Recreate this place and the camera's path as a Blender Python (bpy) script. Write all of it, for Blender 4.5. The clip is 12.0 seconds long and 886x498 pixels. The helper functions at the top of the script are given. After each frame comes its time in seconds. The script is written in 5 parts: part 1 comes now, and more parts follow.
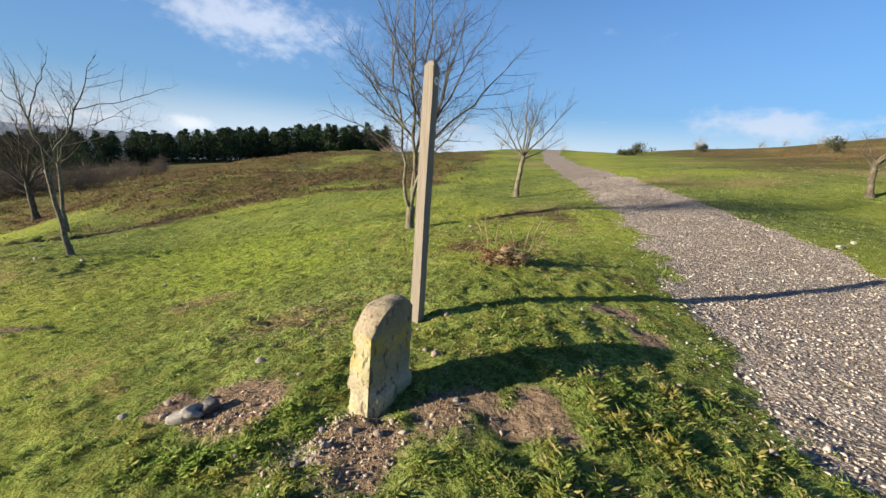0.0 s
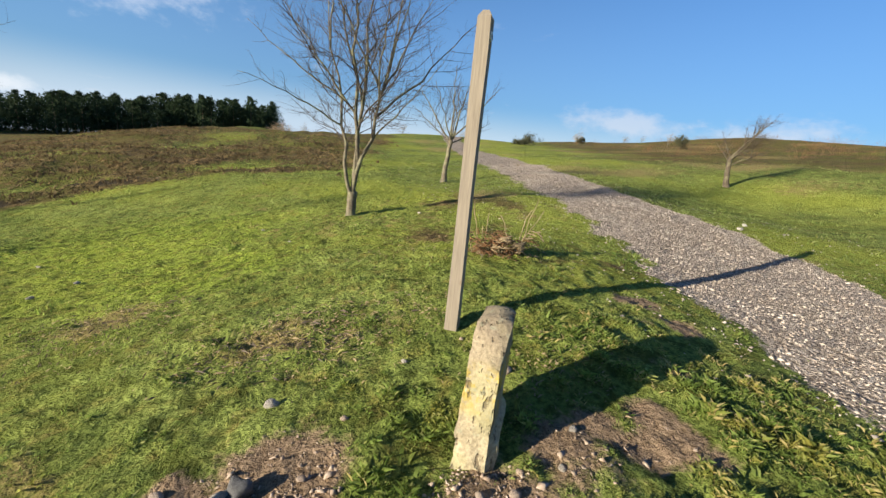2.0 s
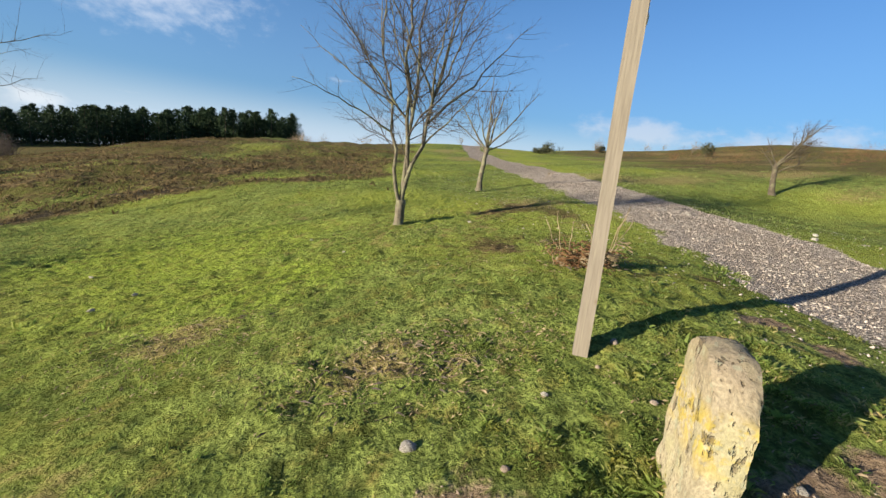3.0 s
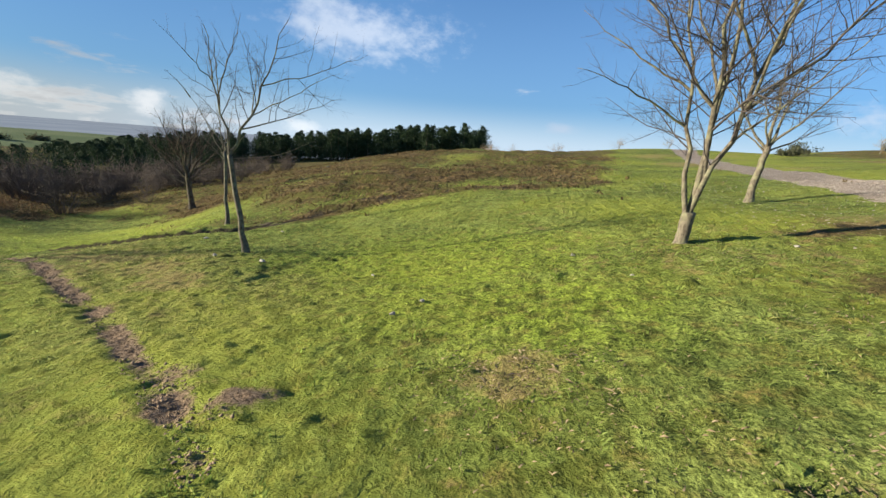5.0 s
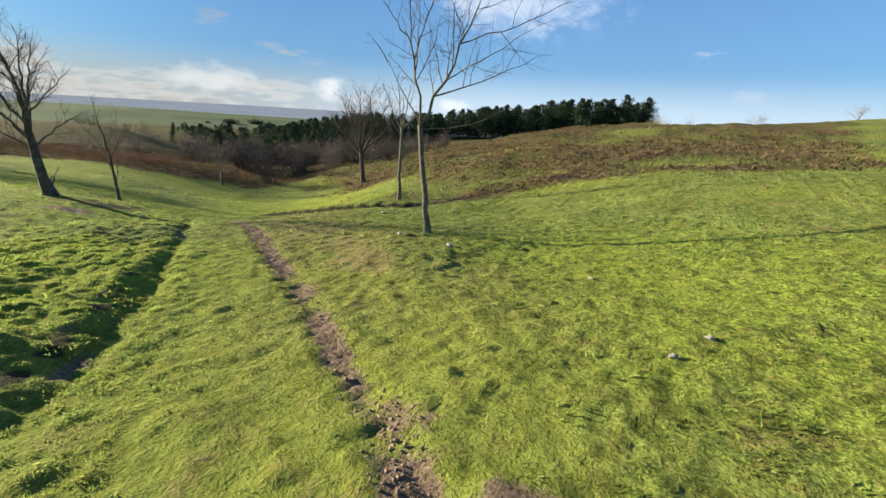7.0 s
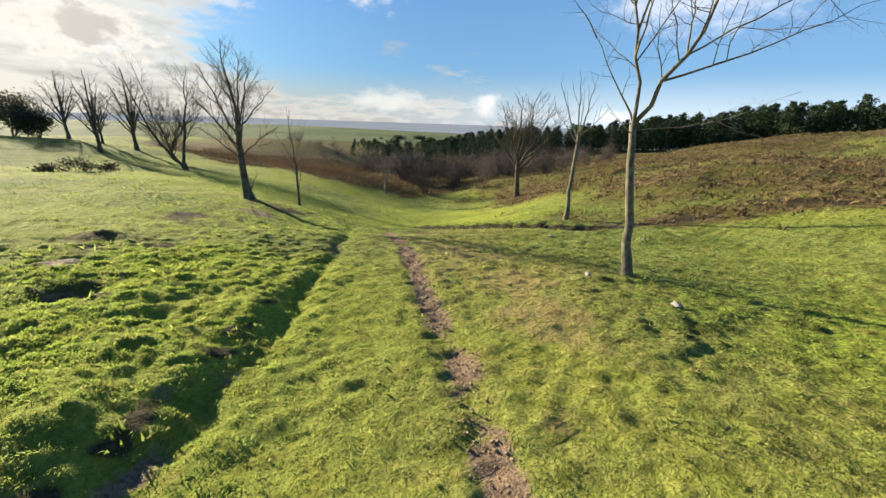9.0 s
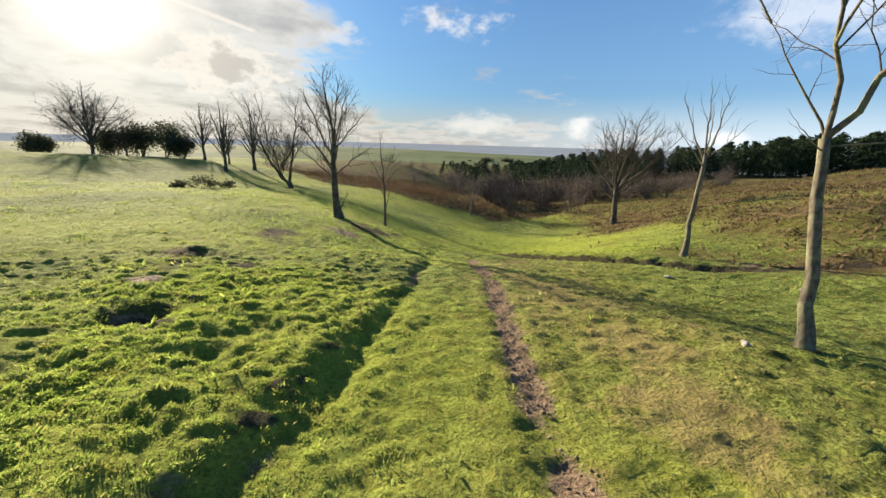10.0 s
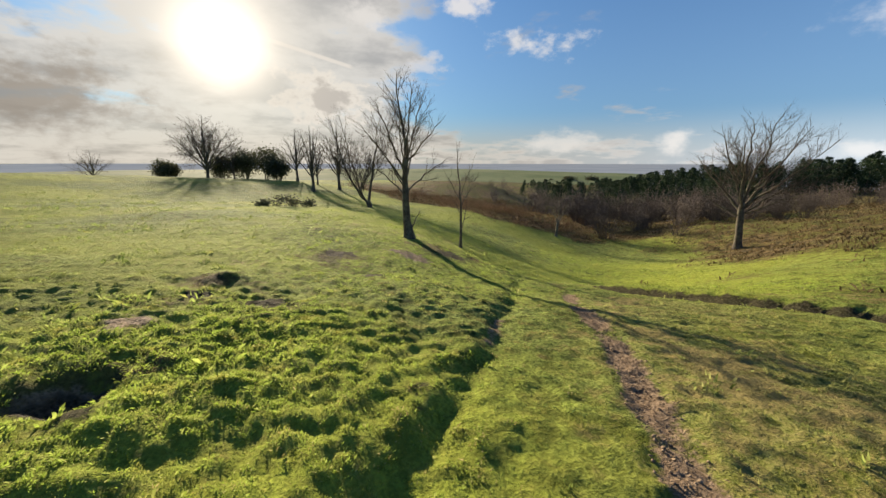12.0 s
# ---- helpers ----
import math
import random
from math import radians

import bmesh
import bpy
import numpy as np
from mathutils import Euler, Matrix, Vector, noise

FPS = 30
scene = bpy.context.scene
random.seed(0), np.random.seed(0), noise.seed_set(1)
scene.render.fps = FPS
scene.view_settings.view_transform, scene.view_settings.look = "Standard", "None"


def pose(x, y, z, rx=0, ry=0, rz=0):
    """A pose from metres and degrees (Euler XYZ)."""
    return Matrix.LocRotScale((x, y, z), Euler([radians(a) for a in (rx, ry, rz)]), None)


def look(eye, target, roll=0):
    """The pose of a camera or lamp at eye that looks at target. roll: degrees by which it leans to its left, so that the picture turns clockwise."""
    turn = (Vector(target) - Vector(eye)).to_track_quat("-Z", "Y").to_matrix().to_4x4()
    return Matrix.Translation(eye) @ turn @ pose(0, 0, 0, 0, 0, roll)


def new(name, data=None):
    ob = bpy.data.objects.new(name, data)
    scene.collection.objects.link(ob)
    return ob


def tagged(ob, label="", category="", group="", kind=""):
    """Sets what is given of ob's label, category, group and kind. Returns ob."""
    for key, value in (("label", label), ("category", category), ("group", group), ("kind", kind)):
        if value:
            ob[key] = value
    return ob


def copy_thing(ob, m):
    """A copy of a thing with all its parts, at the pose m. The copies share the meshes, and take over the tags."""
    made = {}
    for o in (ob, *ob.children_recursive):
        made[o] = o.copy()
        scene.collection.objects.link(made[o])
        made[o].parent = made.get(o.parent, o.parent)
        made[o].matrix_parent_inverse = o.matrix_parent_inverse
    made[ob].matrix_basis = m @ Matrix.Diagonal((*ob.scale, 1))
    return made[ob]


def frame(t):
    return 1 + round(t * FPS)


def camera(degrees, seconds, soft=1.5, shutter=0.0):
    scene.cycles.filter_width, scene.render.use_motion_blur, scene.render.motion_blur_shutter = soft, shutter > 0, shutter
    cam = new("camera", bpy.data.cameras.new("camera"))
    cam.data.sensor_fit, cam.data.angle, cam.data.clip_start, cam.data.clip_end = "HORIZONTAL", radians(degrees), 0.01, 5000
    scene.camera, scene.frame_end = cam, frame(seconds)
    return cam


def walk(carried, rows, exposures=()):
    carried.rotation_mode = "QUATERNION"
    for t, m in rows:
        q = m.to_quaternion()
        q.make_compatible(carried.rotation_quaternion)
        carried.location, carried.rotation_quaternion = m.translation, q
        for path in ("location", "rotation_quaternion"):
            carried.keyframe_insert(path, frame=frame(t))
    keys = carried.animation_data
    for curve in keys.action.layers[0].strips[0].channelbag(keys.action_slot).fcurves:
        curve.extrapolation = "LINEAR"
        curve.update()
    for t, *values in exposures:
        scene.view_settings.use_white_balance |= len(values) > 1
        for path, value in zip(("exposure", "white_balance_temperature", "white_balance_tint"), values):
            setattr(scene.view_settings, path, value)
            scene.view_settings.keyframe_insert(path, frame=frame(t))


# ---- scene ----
cam = camera(97.5, 12.0)
METRES, EYE, TILT, LEAN, TURN = 10.77, 1.6, -1.5, -8.25, 0.0
ROWS = [
    (0.0, 0.0, 0.0, 0.0, -0.86, -12.44, 3.9),
    (0.5, -0.0248, 0.0135, 0.0042, -4.66, -13.27, 3.71),
    (1.0, -0.0479, 0.0269, 0.0037, -8.84, -14.2, 3.05),
    (1.5, -0.0719, 0.0475, -0.0003, -12.87, -14.97, 2.35),
    (2.0, -0.0984, 0.0683, -0.0008, -15.8, -15.33, 1.69),
    (2.5, -0.1284, 0.0897, -0.0031, -16.42, -15.11, 1.44),
    (3.0, -0.1584, 0.1169, -0.0043, -13.73, -13.9, 2.07),
    (3.5, -0.1977, 0.1407, -0.0032, -8.05, -12.47, 2.77),
    (5.5, -0.3335, 0.2348, -0.0079, 17.69, -11.83, 2.96),
    (6.0, -0.3704, 0.2553, -0.0086, 22.78, -12.62, 2.78),
    (6.5, -0.4085, 0.2757, -0.0093, 27.67, -13.17, 2.78),
    (8.5, -0.5605, 0.371, -0.0119, 47.26, -11.95, 2.41),
    (9.0, -0.602, 0.3961, -0.0102, 53.57, -10.65, 1.83),
    (9.5, -0.6412, 0.4177, -0.007, 60.15, -8.88, 1.07),
    (10.0, -0.6824, 0.4351, -0.0057, 65.99, -7.27, 0.4),
    (10.5, -0.7214, 0.4559, -0.0056, 70.57, -6.18, -0.11),
    (11.0, -0.7643, 0.468, -0.0071, 73.64, -5.56, -0.27),
    (11.5, -0.8103, 0.4851, -0.0089, 75.7, -5.02, -0.09),
    (12.0, -0.858, 0.4943, -0.0083, 77.52, -4.35, 0.21),
]
walk(cam, [(t, pose(0, 0, EYE, TILT, LEAN, TURN) @ pose(METRES * x, METRES * y, METRES * z, 90 + pitch, roll, yaw)) for t, x, y, z, yaw, pitch, roll in ROWS],
     [(0.0, 1.2, 6600, 11), (3.5, 1.05, 6500, 8), (5.5, 1.23, 6500, 8), (6.5, 1.25, 6500, 8), (9.5, 1.46, 7000, 9), (10.5, 1.24, 7100, 10), (12.0, 1.11, 7200, 11)])

# ---- light ----
SUN_AZ, SUN_EL = 105.0, 13.6          # degrees left of +y, degrees up
sun_way = Vector((-math.sin(radians(SUN_AZ)) * math.cos(radians(SUN_EL)), math.cos(radians(SUN_AZ)) * math.cos(radians(SUN_EL)), math.sin(radians(SUN_EL))))
sun = new("sun", bpy.data.lights.new("sun", "SUN"))
sun.data.energy, sun.data.angle, sun.data.color = 5.0, radians(0.55), (1.0, 0.89, 0.72)
sun.matrix_world = look((0, 0, 60), Vector((0, 0, 60)) - sun_way)


class Graph:
    """A short way to write a node tree."""

    def __init__(self, tree):
        self.tree = tree
        tree.nodes.clear()

    def make(self, kind, ins):
        n = self.tree.nodes.new("ShaderNode" + kind)
        for k, v in ins.items():
            key = int(k[1:]) if k[0] == "i" and k[1:].isdigit() else k.replace("_", " ")
            self.put(n.inputs[key], v)
        return n

    def node(self, kind, out=0, **ins):
        n = self.make(kind, ins)
        return n.outputs[out] if n.outputs else n

    def put(self, socket, v):
        if isinstance(v, bpy.types.NodeSocket):
            self.tree.links.new(v, socket)
        else:
            socket.default_value = v

    def math(self, op, a, b=0.0):
        n = self.make("Math", {"i0": a, "i1": b})
        n.operation = op
        return n.outputs[0]

    def vector(self, op, a, b, out=0):
        n = self.make("VectorMath", {"i0": a, "i1": b})
        n.operation = op
        return n.outputs[out]

    def mix(self, f, a, b):
        a = (*a, 1) if isinstance(a, tuple) and len(a) == 3 else a
        b = (*b, 1) if isinstance(b, tuple) and len(b) == 3 else b
        n = self.make("Mix", {})
        n.data_type = "RGBA"
        self.put(n.inputs[0], f)
        self.put(n.inputs[6], a)
        self.put(n.inputs[7], b)
        return n.outputs[2]

    def span(self, v, lo, hi, a=0.0, b=1.0):
        n = self.make("MapRange", {"Value": v, "From_Min": lo, "From_Max": hi, "To_Min": a, "To_Max": b})
        n.interpolation_type = "SMOOTHSTEP"
        return n.outputs[0]

    def noise(self, p, scale, detail=3.0, rough=0.55, out=0):
        return self.node("TexNoise", out, Vector=p, Scale=scale, Detail=detail, Roughness=rough)

    def attr(self, name):
        n = self.make("Attribute", {})
        n.attribute_name = name
        return n.outputs[2]


world = bpy.data.worlds.new("sky")
scene.world = world
world.use_nodes = True
g = Graph(world.node_tree)
air = g.make("TexSky", {})
air.sky_type, air.sun_disc = "NISHITA", False
air.sun_elevation, air.sun_rotation = radians(SUN_EL), radians(-SUN_AZ)
air.altitude, air.air_density, air.dust_density, air.ozone_density = 150.0, 1.0, 0.6, 2.2
sky = g.vector("MULTIPLY", air.outputs[0], (0.29, 0.55, 0.86))

way = g.node("TexCoord", 0)
xyz = g.make("SeparateXYZ", {"Vector": way})
up = g.math("MAXIMUM", xyz.outputs[2], 0.0)
flat = g.vector("DIVIDE", way, g.node("CombineXYZ", 0, X=g.math("ADD", up, 0.16), Y=g.math("ADD", up, 0.16), Z=g.math("ADD", up, 0.5)))
toward = g.vector("DOT_PRODUCT", way, tuple(sun_way), 1)
puff = g.noise(flat, 1.5, 7.0, 0.58)
crisp = g.math("ADD", g.math("MULTIPLY", g.noise(g.vector("MULTIPLY", way, (1, 1, 1.7)), 7.0, 8.0, 0.62), 0.6), g.math("MULTIPLY", g.noise(g.vector("MULTIPLY", way, (1, 1, 1.6)), 26.0, 6.0, 0.6), 0.4))


def heading(az, el):
    """The direction at a bearing left of +y and a height, in degrees."""
    a, e = radians(az), radians(el)
    return Vector((-math.sin(a) * math.cos(e), math.cos(a) * math.cos(e), math.sin(e)))


def cloud_bank(az, el, wide, tall, ragged):
    """How far one cloud covers the sky: an oval with a noisy outline."""
    mid = heading(az, el)
    side = Vector((-math.cos(radians(az)), -math.sin(radians(az)), 0.0))
    u = g.math("DIVIDE", g.vector("DOT_PRODUCT", way, tuple(side), 1), math.sin(radians(wide)))
    v = g.math("DIVIDE", g.math("SUBTRACT", xyz.outputs[2], mid.z), math.sin(radians(tall)))
    d = g.math("SQRT", g.math("ADD", g.math("MULTIPLY", u, u), g.math("MULTIPLY", v, v)))
    d = g.math("ADD", d, g.math("MULTIPLY", g.math("SUBTRACT", crisp, 0.5), ragged * 2.6))
    ahead_only = g.span(g.vector("DOT_PRODUCT", way, tuple(mid), 1), 0.5, 0.7)
    return g.math("SUBTRACT", g.math("SUBTRACT", 1.0, d), g.math("MULTIPLY", g.math("SUBTRACT", 1.0, ahead_only), 9.0))


# cloud is thickest round the sun and low over the sea
near_sun = g.span(toward, 0.84, 1.0)
low = g.math("MULTIPLY", g.span(up, 0.02, 0.12, 1.0, 0.0), g.span(toward, -0.1, 0.75))
sky = g.mix(g.span(up, 0.45, 1.0, 0.0, 0.55), sky, (0.15, 0.4, 1.1))      # deeper blue overhead
cover = g.math("ADD", puff, g.math("ADD", g.math("MULTIPLY", near_sun, 0.34), g.math("MULTIPLY", low, 0.20)))
cover = g.math("ADD", cover, g.span(toward, 0.9, 0.3, 0.0, -0.06))
cloud = g.math("MULTIPLY", g.span(cover, 0.60, 0.76), 0.85)
cloud_tint = g.mix(g.span(puff, 0.45, 0.75), (4.8, 4.9, 5.1), (3.3, 3.5, 3.9))
cloud_tint = g.mix(g.span(toward, 0.3, 0.95), cloud_tint, g.mix(g.span(puff, 0.45, 0.66), (4.3, 4.2, 4.0), (2.5, 2.45, 2.35)))
thin_air = g.math("MULTIPLY", g.span(up, 0.0, 0.62, 1.0, 0.0), 0.62)
blue = g.mix(thin_air, sky, (1.15, 2.0, 3.2))
haze = g.math("MULTIPLY", g.span(up, 0.0, 0.12, 1.0, 0.0), 0.8)
body = g.mix(haze, blue, g.mix(g.span(toward, 0.2, 1.0), (3.2, 3.8, 4.5), (3.0, 2.9, 2.7)))
body = g.mix(cloud, body, cloud_tint)
# single clouds: bearing, height, width, depth, ragged edge, thickness, colour
for az, el, wide, tall, ragged, thick, tint in ((24, 13.5, 10, 3.6, 1.5, 0.62, (3.9, 4.2, 4.8)), (66, 15, 4.6, 1.5, 2.6, 0.8, (4.6, 4.8, 5.2)), (75, 19.3, 3.0, 1.4, 2.4, 0.85, (4.8, 4.9, 5.2)),
                                                 (88, 18.2, 2.6, 1.6, 2.6, 0.7, (4.6, 4.7, 4.9)), (80, 12.5, 3.0, 1.0, 3.0, 0.6, (4.4, 4.5, 4.8)), (-40, 5.8, 7.5, 1.7, 1.6, 0.6, (3.5, 3.7, 4.2)), (-54, 5.0, 7.0, 2.0, 1.8, 0.6, (3.5, 3.7, 4.2)),
                                                 (-4, 3.7, 2.6, 0.8, 1.6, 0.55, (2.6, 3.0, 3.7)), (61, 2.6, 6.0, 1.3, 1.8, 0.8, (4.5, 4.6, 4.7)), (47.5, 2.4, 1.9, 1.5, 1.6, 0.85, (4.8, 4.9, 5.1)), (31, 1.2, 3.0, 0.9, 1.6, 0.7, (4.5, 4.7, 5.0)),
                                                 (124, 6.6, 15, 4.2, 1.8, 0.85, (1.75, 1.6, 1.45))):
    body = g.mix(g.math("MULTIPLY", g.span(cloud_bank(az, el, wide, tall, ragged), -0.25, 0.95), thick), body, tint)
# the tall cumulus beside the sun: a bright rim round a grey heart
heap = cloud_bank(93, 7.4, 6.0, 3.4, 2.0)
body = g.mix(g.math("MULTIPLY", g.span(heap, -0.1, 0.3), 0.75), body, (5.0, 4.9, 4.7))
body = g.mix(g.math("MULTIPLY", g.span(heap, 0.25, 0.85), 0.85), body, (2.7, 2.7, 2.7))
# a vapour trail
trail_a, trail_b = heading(102, 14.9), heading(89.5, 12.0)
across = g.math("ABSOLUTE", g.vector("DOT_PRODUCT", way, tuple(trail_a.cross(trail_b).normalized()), 1))
middle = g.vector("DOT_PRODUCT", way, tuple((trail_a + trail_b).normalized()), 1)
body = g.mix(g.math("MULTIPLY", g.math("MULTIPLY", g.span(across, 0.0015, 0.006, 1.0, 0.0), g.span(middle, 0.9936, 0.9955)), 0.7), body, (5.0, 4.9, 4.8))
ahead = g.math("MAXIMUM", toward, 0.0)
body = g.mix(g.math("MULTIPLY", g.math("POWER", ahead, 30.0), 0.3), body, (5.0, 4.7, 4.2))
body = g.mix(g.math("MULTIPLY", g.math("POWER", ahead, 110.0), 0.55), body, (6.0, 5.7, 5.1))
body = g.mix(g.math("POWER", ahead, 420.0), body, (9.0, 8.6, 7.8))
body = g.mix(g.span(toward, 0.1, 0.75, 0.0, 0.24), body, (0.0, 0.0, 0.0))      # thin grey veil on the sunward half
body = g.mix(g.math("POWER", ahead, 500.0), body, (8.0, 7.6, 7.0))
background = g.node("Background", Color=body, Strength=0.1)
g.node("OutputWorld", Surface=background)


# ---- materials ----
def material(name, build):
    m = bpy.data.materials.new(name)
    m.use_nodes = True
    build(Graph(m.node_tree))
    return m


def finish(g, colour, rough=0.85, height=None, depth=0.01, spec=0.25, leaf=0.0, metal=0.0):
    ins = {"Base_Color": colour if not isinstance(colour, tuple) else (*colour, 1), "Roughness": rough, "Metallic": metal, "Specular_IOR_Level": spec}
    if height is not None:
        ins["Normal"] = g.node("Bump", Height=height, Distance=depth, Strength=1.0)
    out = g.node("BsdfPrincipled", **ins)
    if leaf:
        out = g.node("MixShader", i0=leaf, i1=out, i2=g.node("BsdfTranslucent", Color=ins["Base_Color"]))
    g.node("OutputMaterial", Surface=out)


def mossy(g, p):
    """Where the turf is bright moss: the sunny hollow, the bank and the green beyond the lip."""
    best = None
    for x, y, reach in ((-5.0, 9.0, 4.2), (-11.6, 4.3, 2.9), (-17.0, 14.5, 3.4), (-22.0, 15.5, 4.5), (-19.0, 6.0, 5.5), (-29.0, 6.5, 8.0), (-27.0, 17.0, 5.0), (-2.8, 6.6, 1.8)):
        d = g.vector("DISTANCE", g.vector("MULTIPLY", p, (1, 1, 0)), (x, y, 0), 1)
        f = g.span(d, reach * 0.35, reach * 1.15, 1.0, 0.0)
        best = f if best is None else g.math("MAXIMUM", best, f)
    return best


def bleached(g, p):
    """Where the grass beside the rut is dry and olive."""
    best = None
    for x, y, reach in ((-7.2, 6.6, 2.6), (-9.6, 8.0, 2.2), (-11.6, 9.2, 2.4), (-14.5, 10.6, 2.6)):
        d = g.vector("DISTANCE", g.vector("MULTIPLY", p, (1, 1, 0)), (x, y, 0), 1)
        f = g.span(d, reach * 0.3, reach * 1.1, 1.0, 0.0)
        best = f if best is None else g.math("MAXIMUM", best, f)
    return g.math("MULTIPLY", best, g.span(g.noise(p, 2.4, 4.0, 0.65), 0.32, 0.58, 0.25, 1.0))


def build_ground(g):
    p = g.node("NewGeometry", 0)
    fine, mid, broad, wide = g.noise(p, 32.0, 5.0, 0.7), g.noise(p, 5.0, 4.0, 0.6), g.noise(p, 0.9, 3.0), g.noise(p, 0.13, 3.0)
    grass = g.mix(g.span(broad, 0.35, 0.65), (0.19, 0.245, 0.058), (0.325, 0.39, 0.10))
    grass = g.mix(g.math("MULTIPLY", mossy(g, p), g.span(g.noise(p, 1.6, 3.0), 0.3, 0.55, 0.35, 0.85)), grass, (0.37, 0.47, 0.06))
    grass = g.mix(g.span(mid, 0.45, 0.75), grass, (0.30, 0.255, 0.07))
    grass = g.mix(g.math("MULTIPLY", bleached(g, p), 0.7), grass, (0.35, 0.315, 0.11))
    # dead moss and older growth; the dark lows paint in shadow between clumps
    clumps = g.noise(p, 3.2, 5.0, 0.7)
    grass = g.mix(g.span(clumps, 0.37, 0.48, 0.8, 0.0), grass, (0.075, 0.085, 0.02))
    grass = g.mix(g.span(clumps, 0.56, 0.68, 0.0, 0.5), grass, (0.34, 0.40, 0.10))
    # dark specks between tufts and at blade roots put shade into the colour
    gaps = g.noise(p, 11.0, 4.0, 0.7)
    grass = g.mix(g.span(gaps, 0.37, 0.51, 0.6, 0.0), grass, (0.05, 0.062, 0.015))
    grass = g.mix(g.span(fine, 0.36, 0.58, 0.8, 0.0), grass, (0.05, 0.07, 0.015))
    grass = g.mix(g.span(wide, 0.4, 0.62), grass, g.mix(0.5, grass, (0.35, 0.385, 0.055)))
    edge = g.math("MULTIPLY", g.math("SUBTRACT", mid, 0.5), 0.9)
    edge = g.math("ADD", edge, g.math("MULTIPLY", g.math("SUBTRACT", fine, 0.5), 0.5))
    # dead heather and bracken litter
    heather = g.mix(g.span(g.noise(p, 2.2, 5.0, 0.7), 0.36, 0.62), (0.06, 0.048, 0.026), (0.24, 0.165, 0.075))
    heather = g.mix(g.span(g.noise(p, 0.35, 5.0, 0.7), 0.42, 0.58, 0.0, 0.85), heather, g.mix(fine, (0.09, 0.095, 0.025), (0.19, 0.18, 0.045)))
    heather = g.mix(g.span(fine, 0.35, 0.6, 0.6, 0.0), heather, (0.035, 0.026, 0.016))
    colour = g.mix(g.span(g.math("ADD", g.attr("heath"), g.math("MULTIPLY", edge, 1.5)), 0.15, 0.72), grass, heather)
    straw = g.mix(fine, (0.15, 0.115, 0.045), (0.46, 0.36, 0.15))
    colour = g.mix(g.span(g.math("ADD", g.attr("straw"), edge), 0.45, 0.8, 0.0, 0.8), colour, straw)
    mud = g.mix(g.span(fine, 0.3, 0.7), (0.14, 0.095, 0.058), (0.38, 0.275, 0.18))
    muddy = g.span(g.math("ADD", g.attr("mud"), edge), 0.42, 0.7)
    colour = g.mix(muddy, colour, mud)
    soil = g.mix(g.span(fine, 0.35, 0.7), (0.028, 0.023, 0.015), (0.10, 0.082, 0.056))
    colour = g.mix(g.span(g.math("ADD", g.attr("peat"), edge), 0.4, 0.62, 0.0, 0.92), colour, soil)
    chips = g.node("TexVoronoi", 1, Vector=p, Scale=36.0)
    chip_h = g.node("TexVoronoi", 0, Vector=p, Scale=36.0)
    tone = g.node("SeparateColor", 0, Color=chips)
    stones = g.mix(tone, (0.31, 0.25, 0.20), (0.64, 0.56, 0.47))
    stones = g.mix(g.span(broad, 0.4, 0.65), stones, g.mix(0.45, stones, (0.36, 0.29, 0.22)))
    stones = g.mix(g.span(chip_h, 0.35, 0.75, 0.0, 0.7), stones, (0.12, 0.09, 0.065))
    stony = g.span(g.math("ADD", g.attr("gravel"), edge), 0.42, 0.62)
    colour = g.mix(stony, colour, stones)
    field = g.mix(g.span(g.noise(p, 0.012, 2.0), 0.4, 0.6), (0.115, 0.155, 0.065), (0.155, 0.19, 0.085))
    colour = g.mix(g.attr("field"), colour, field)
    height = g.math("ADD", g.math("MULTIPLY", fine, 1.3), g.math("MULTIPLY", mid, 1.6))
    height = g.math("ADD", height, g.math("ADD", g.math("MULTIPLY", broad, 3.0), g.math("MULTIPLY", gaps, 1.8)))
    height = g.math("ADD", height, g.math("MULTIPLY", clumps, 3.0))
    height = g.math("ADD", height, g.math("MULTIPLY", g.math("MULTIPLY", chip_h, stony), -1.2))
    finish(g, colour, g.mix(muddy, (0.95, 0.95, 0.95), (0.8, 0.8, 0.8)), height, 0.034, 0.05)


def build_dry_blade(g):
    tint = g.node("NewGeometry", 8)
    c = g.mix(tint, (0.34, 0.29, 0.09), (0.54, 0.45, 0.20))
    finish(g, c, 0.75, spec=0.1, leaf=0.5)


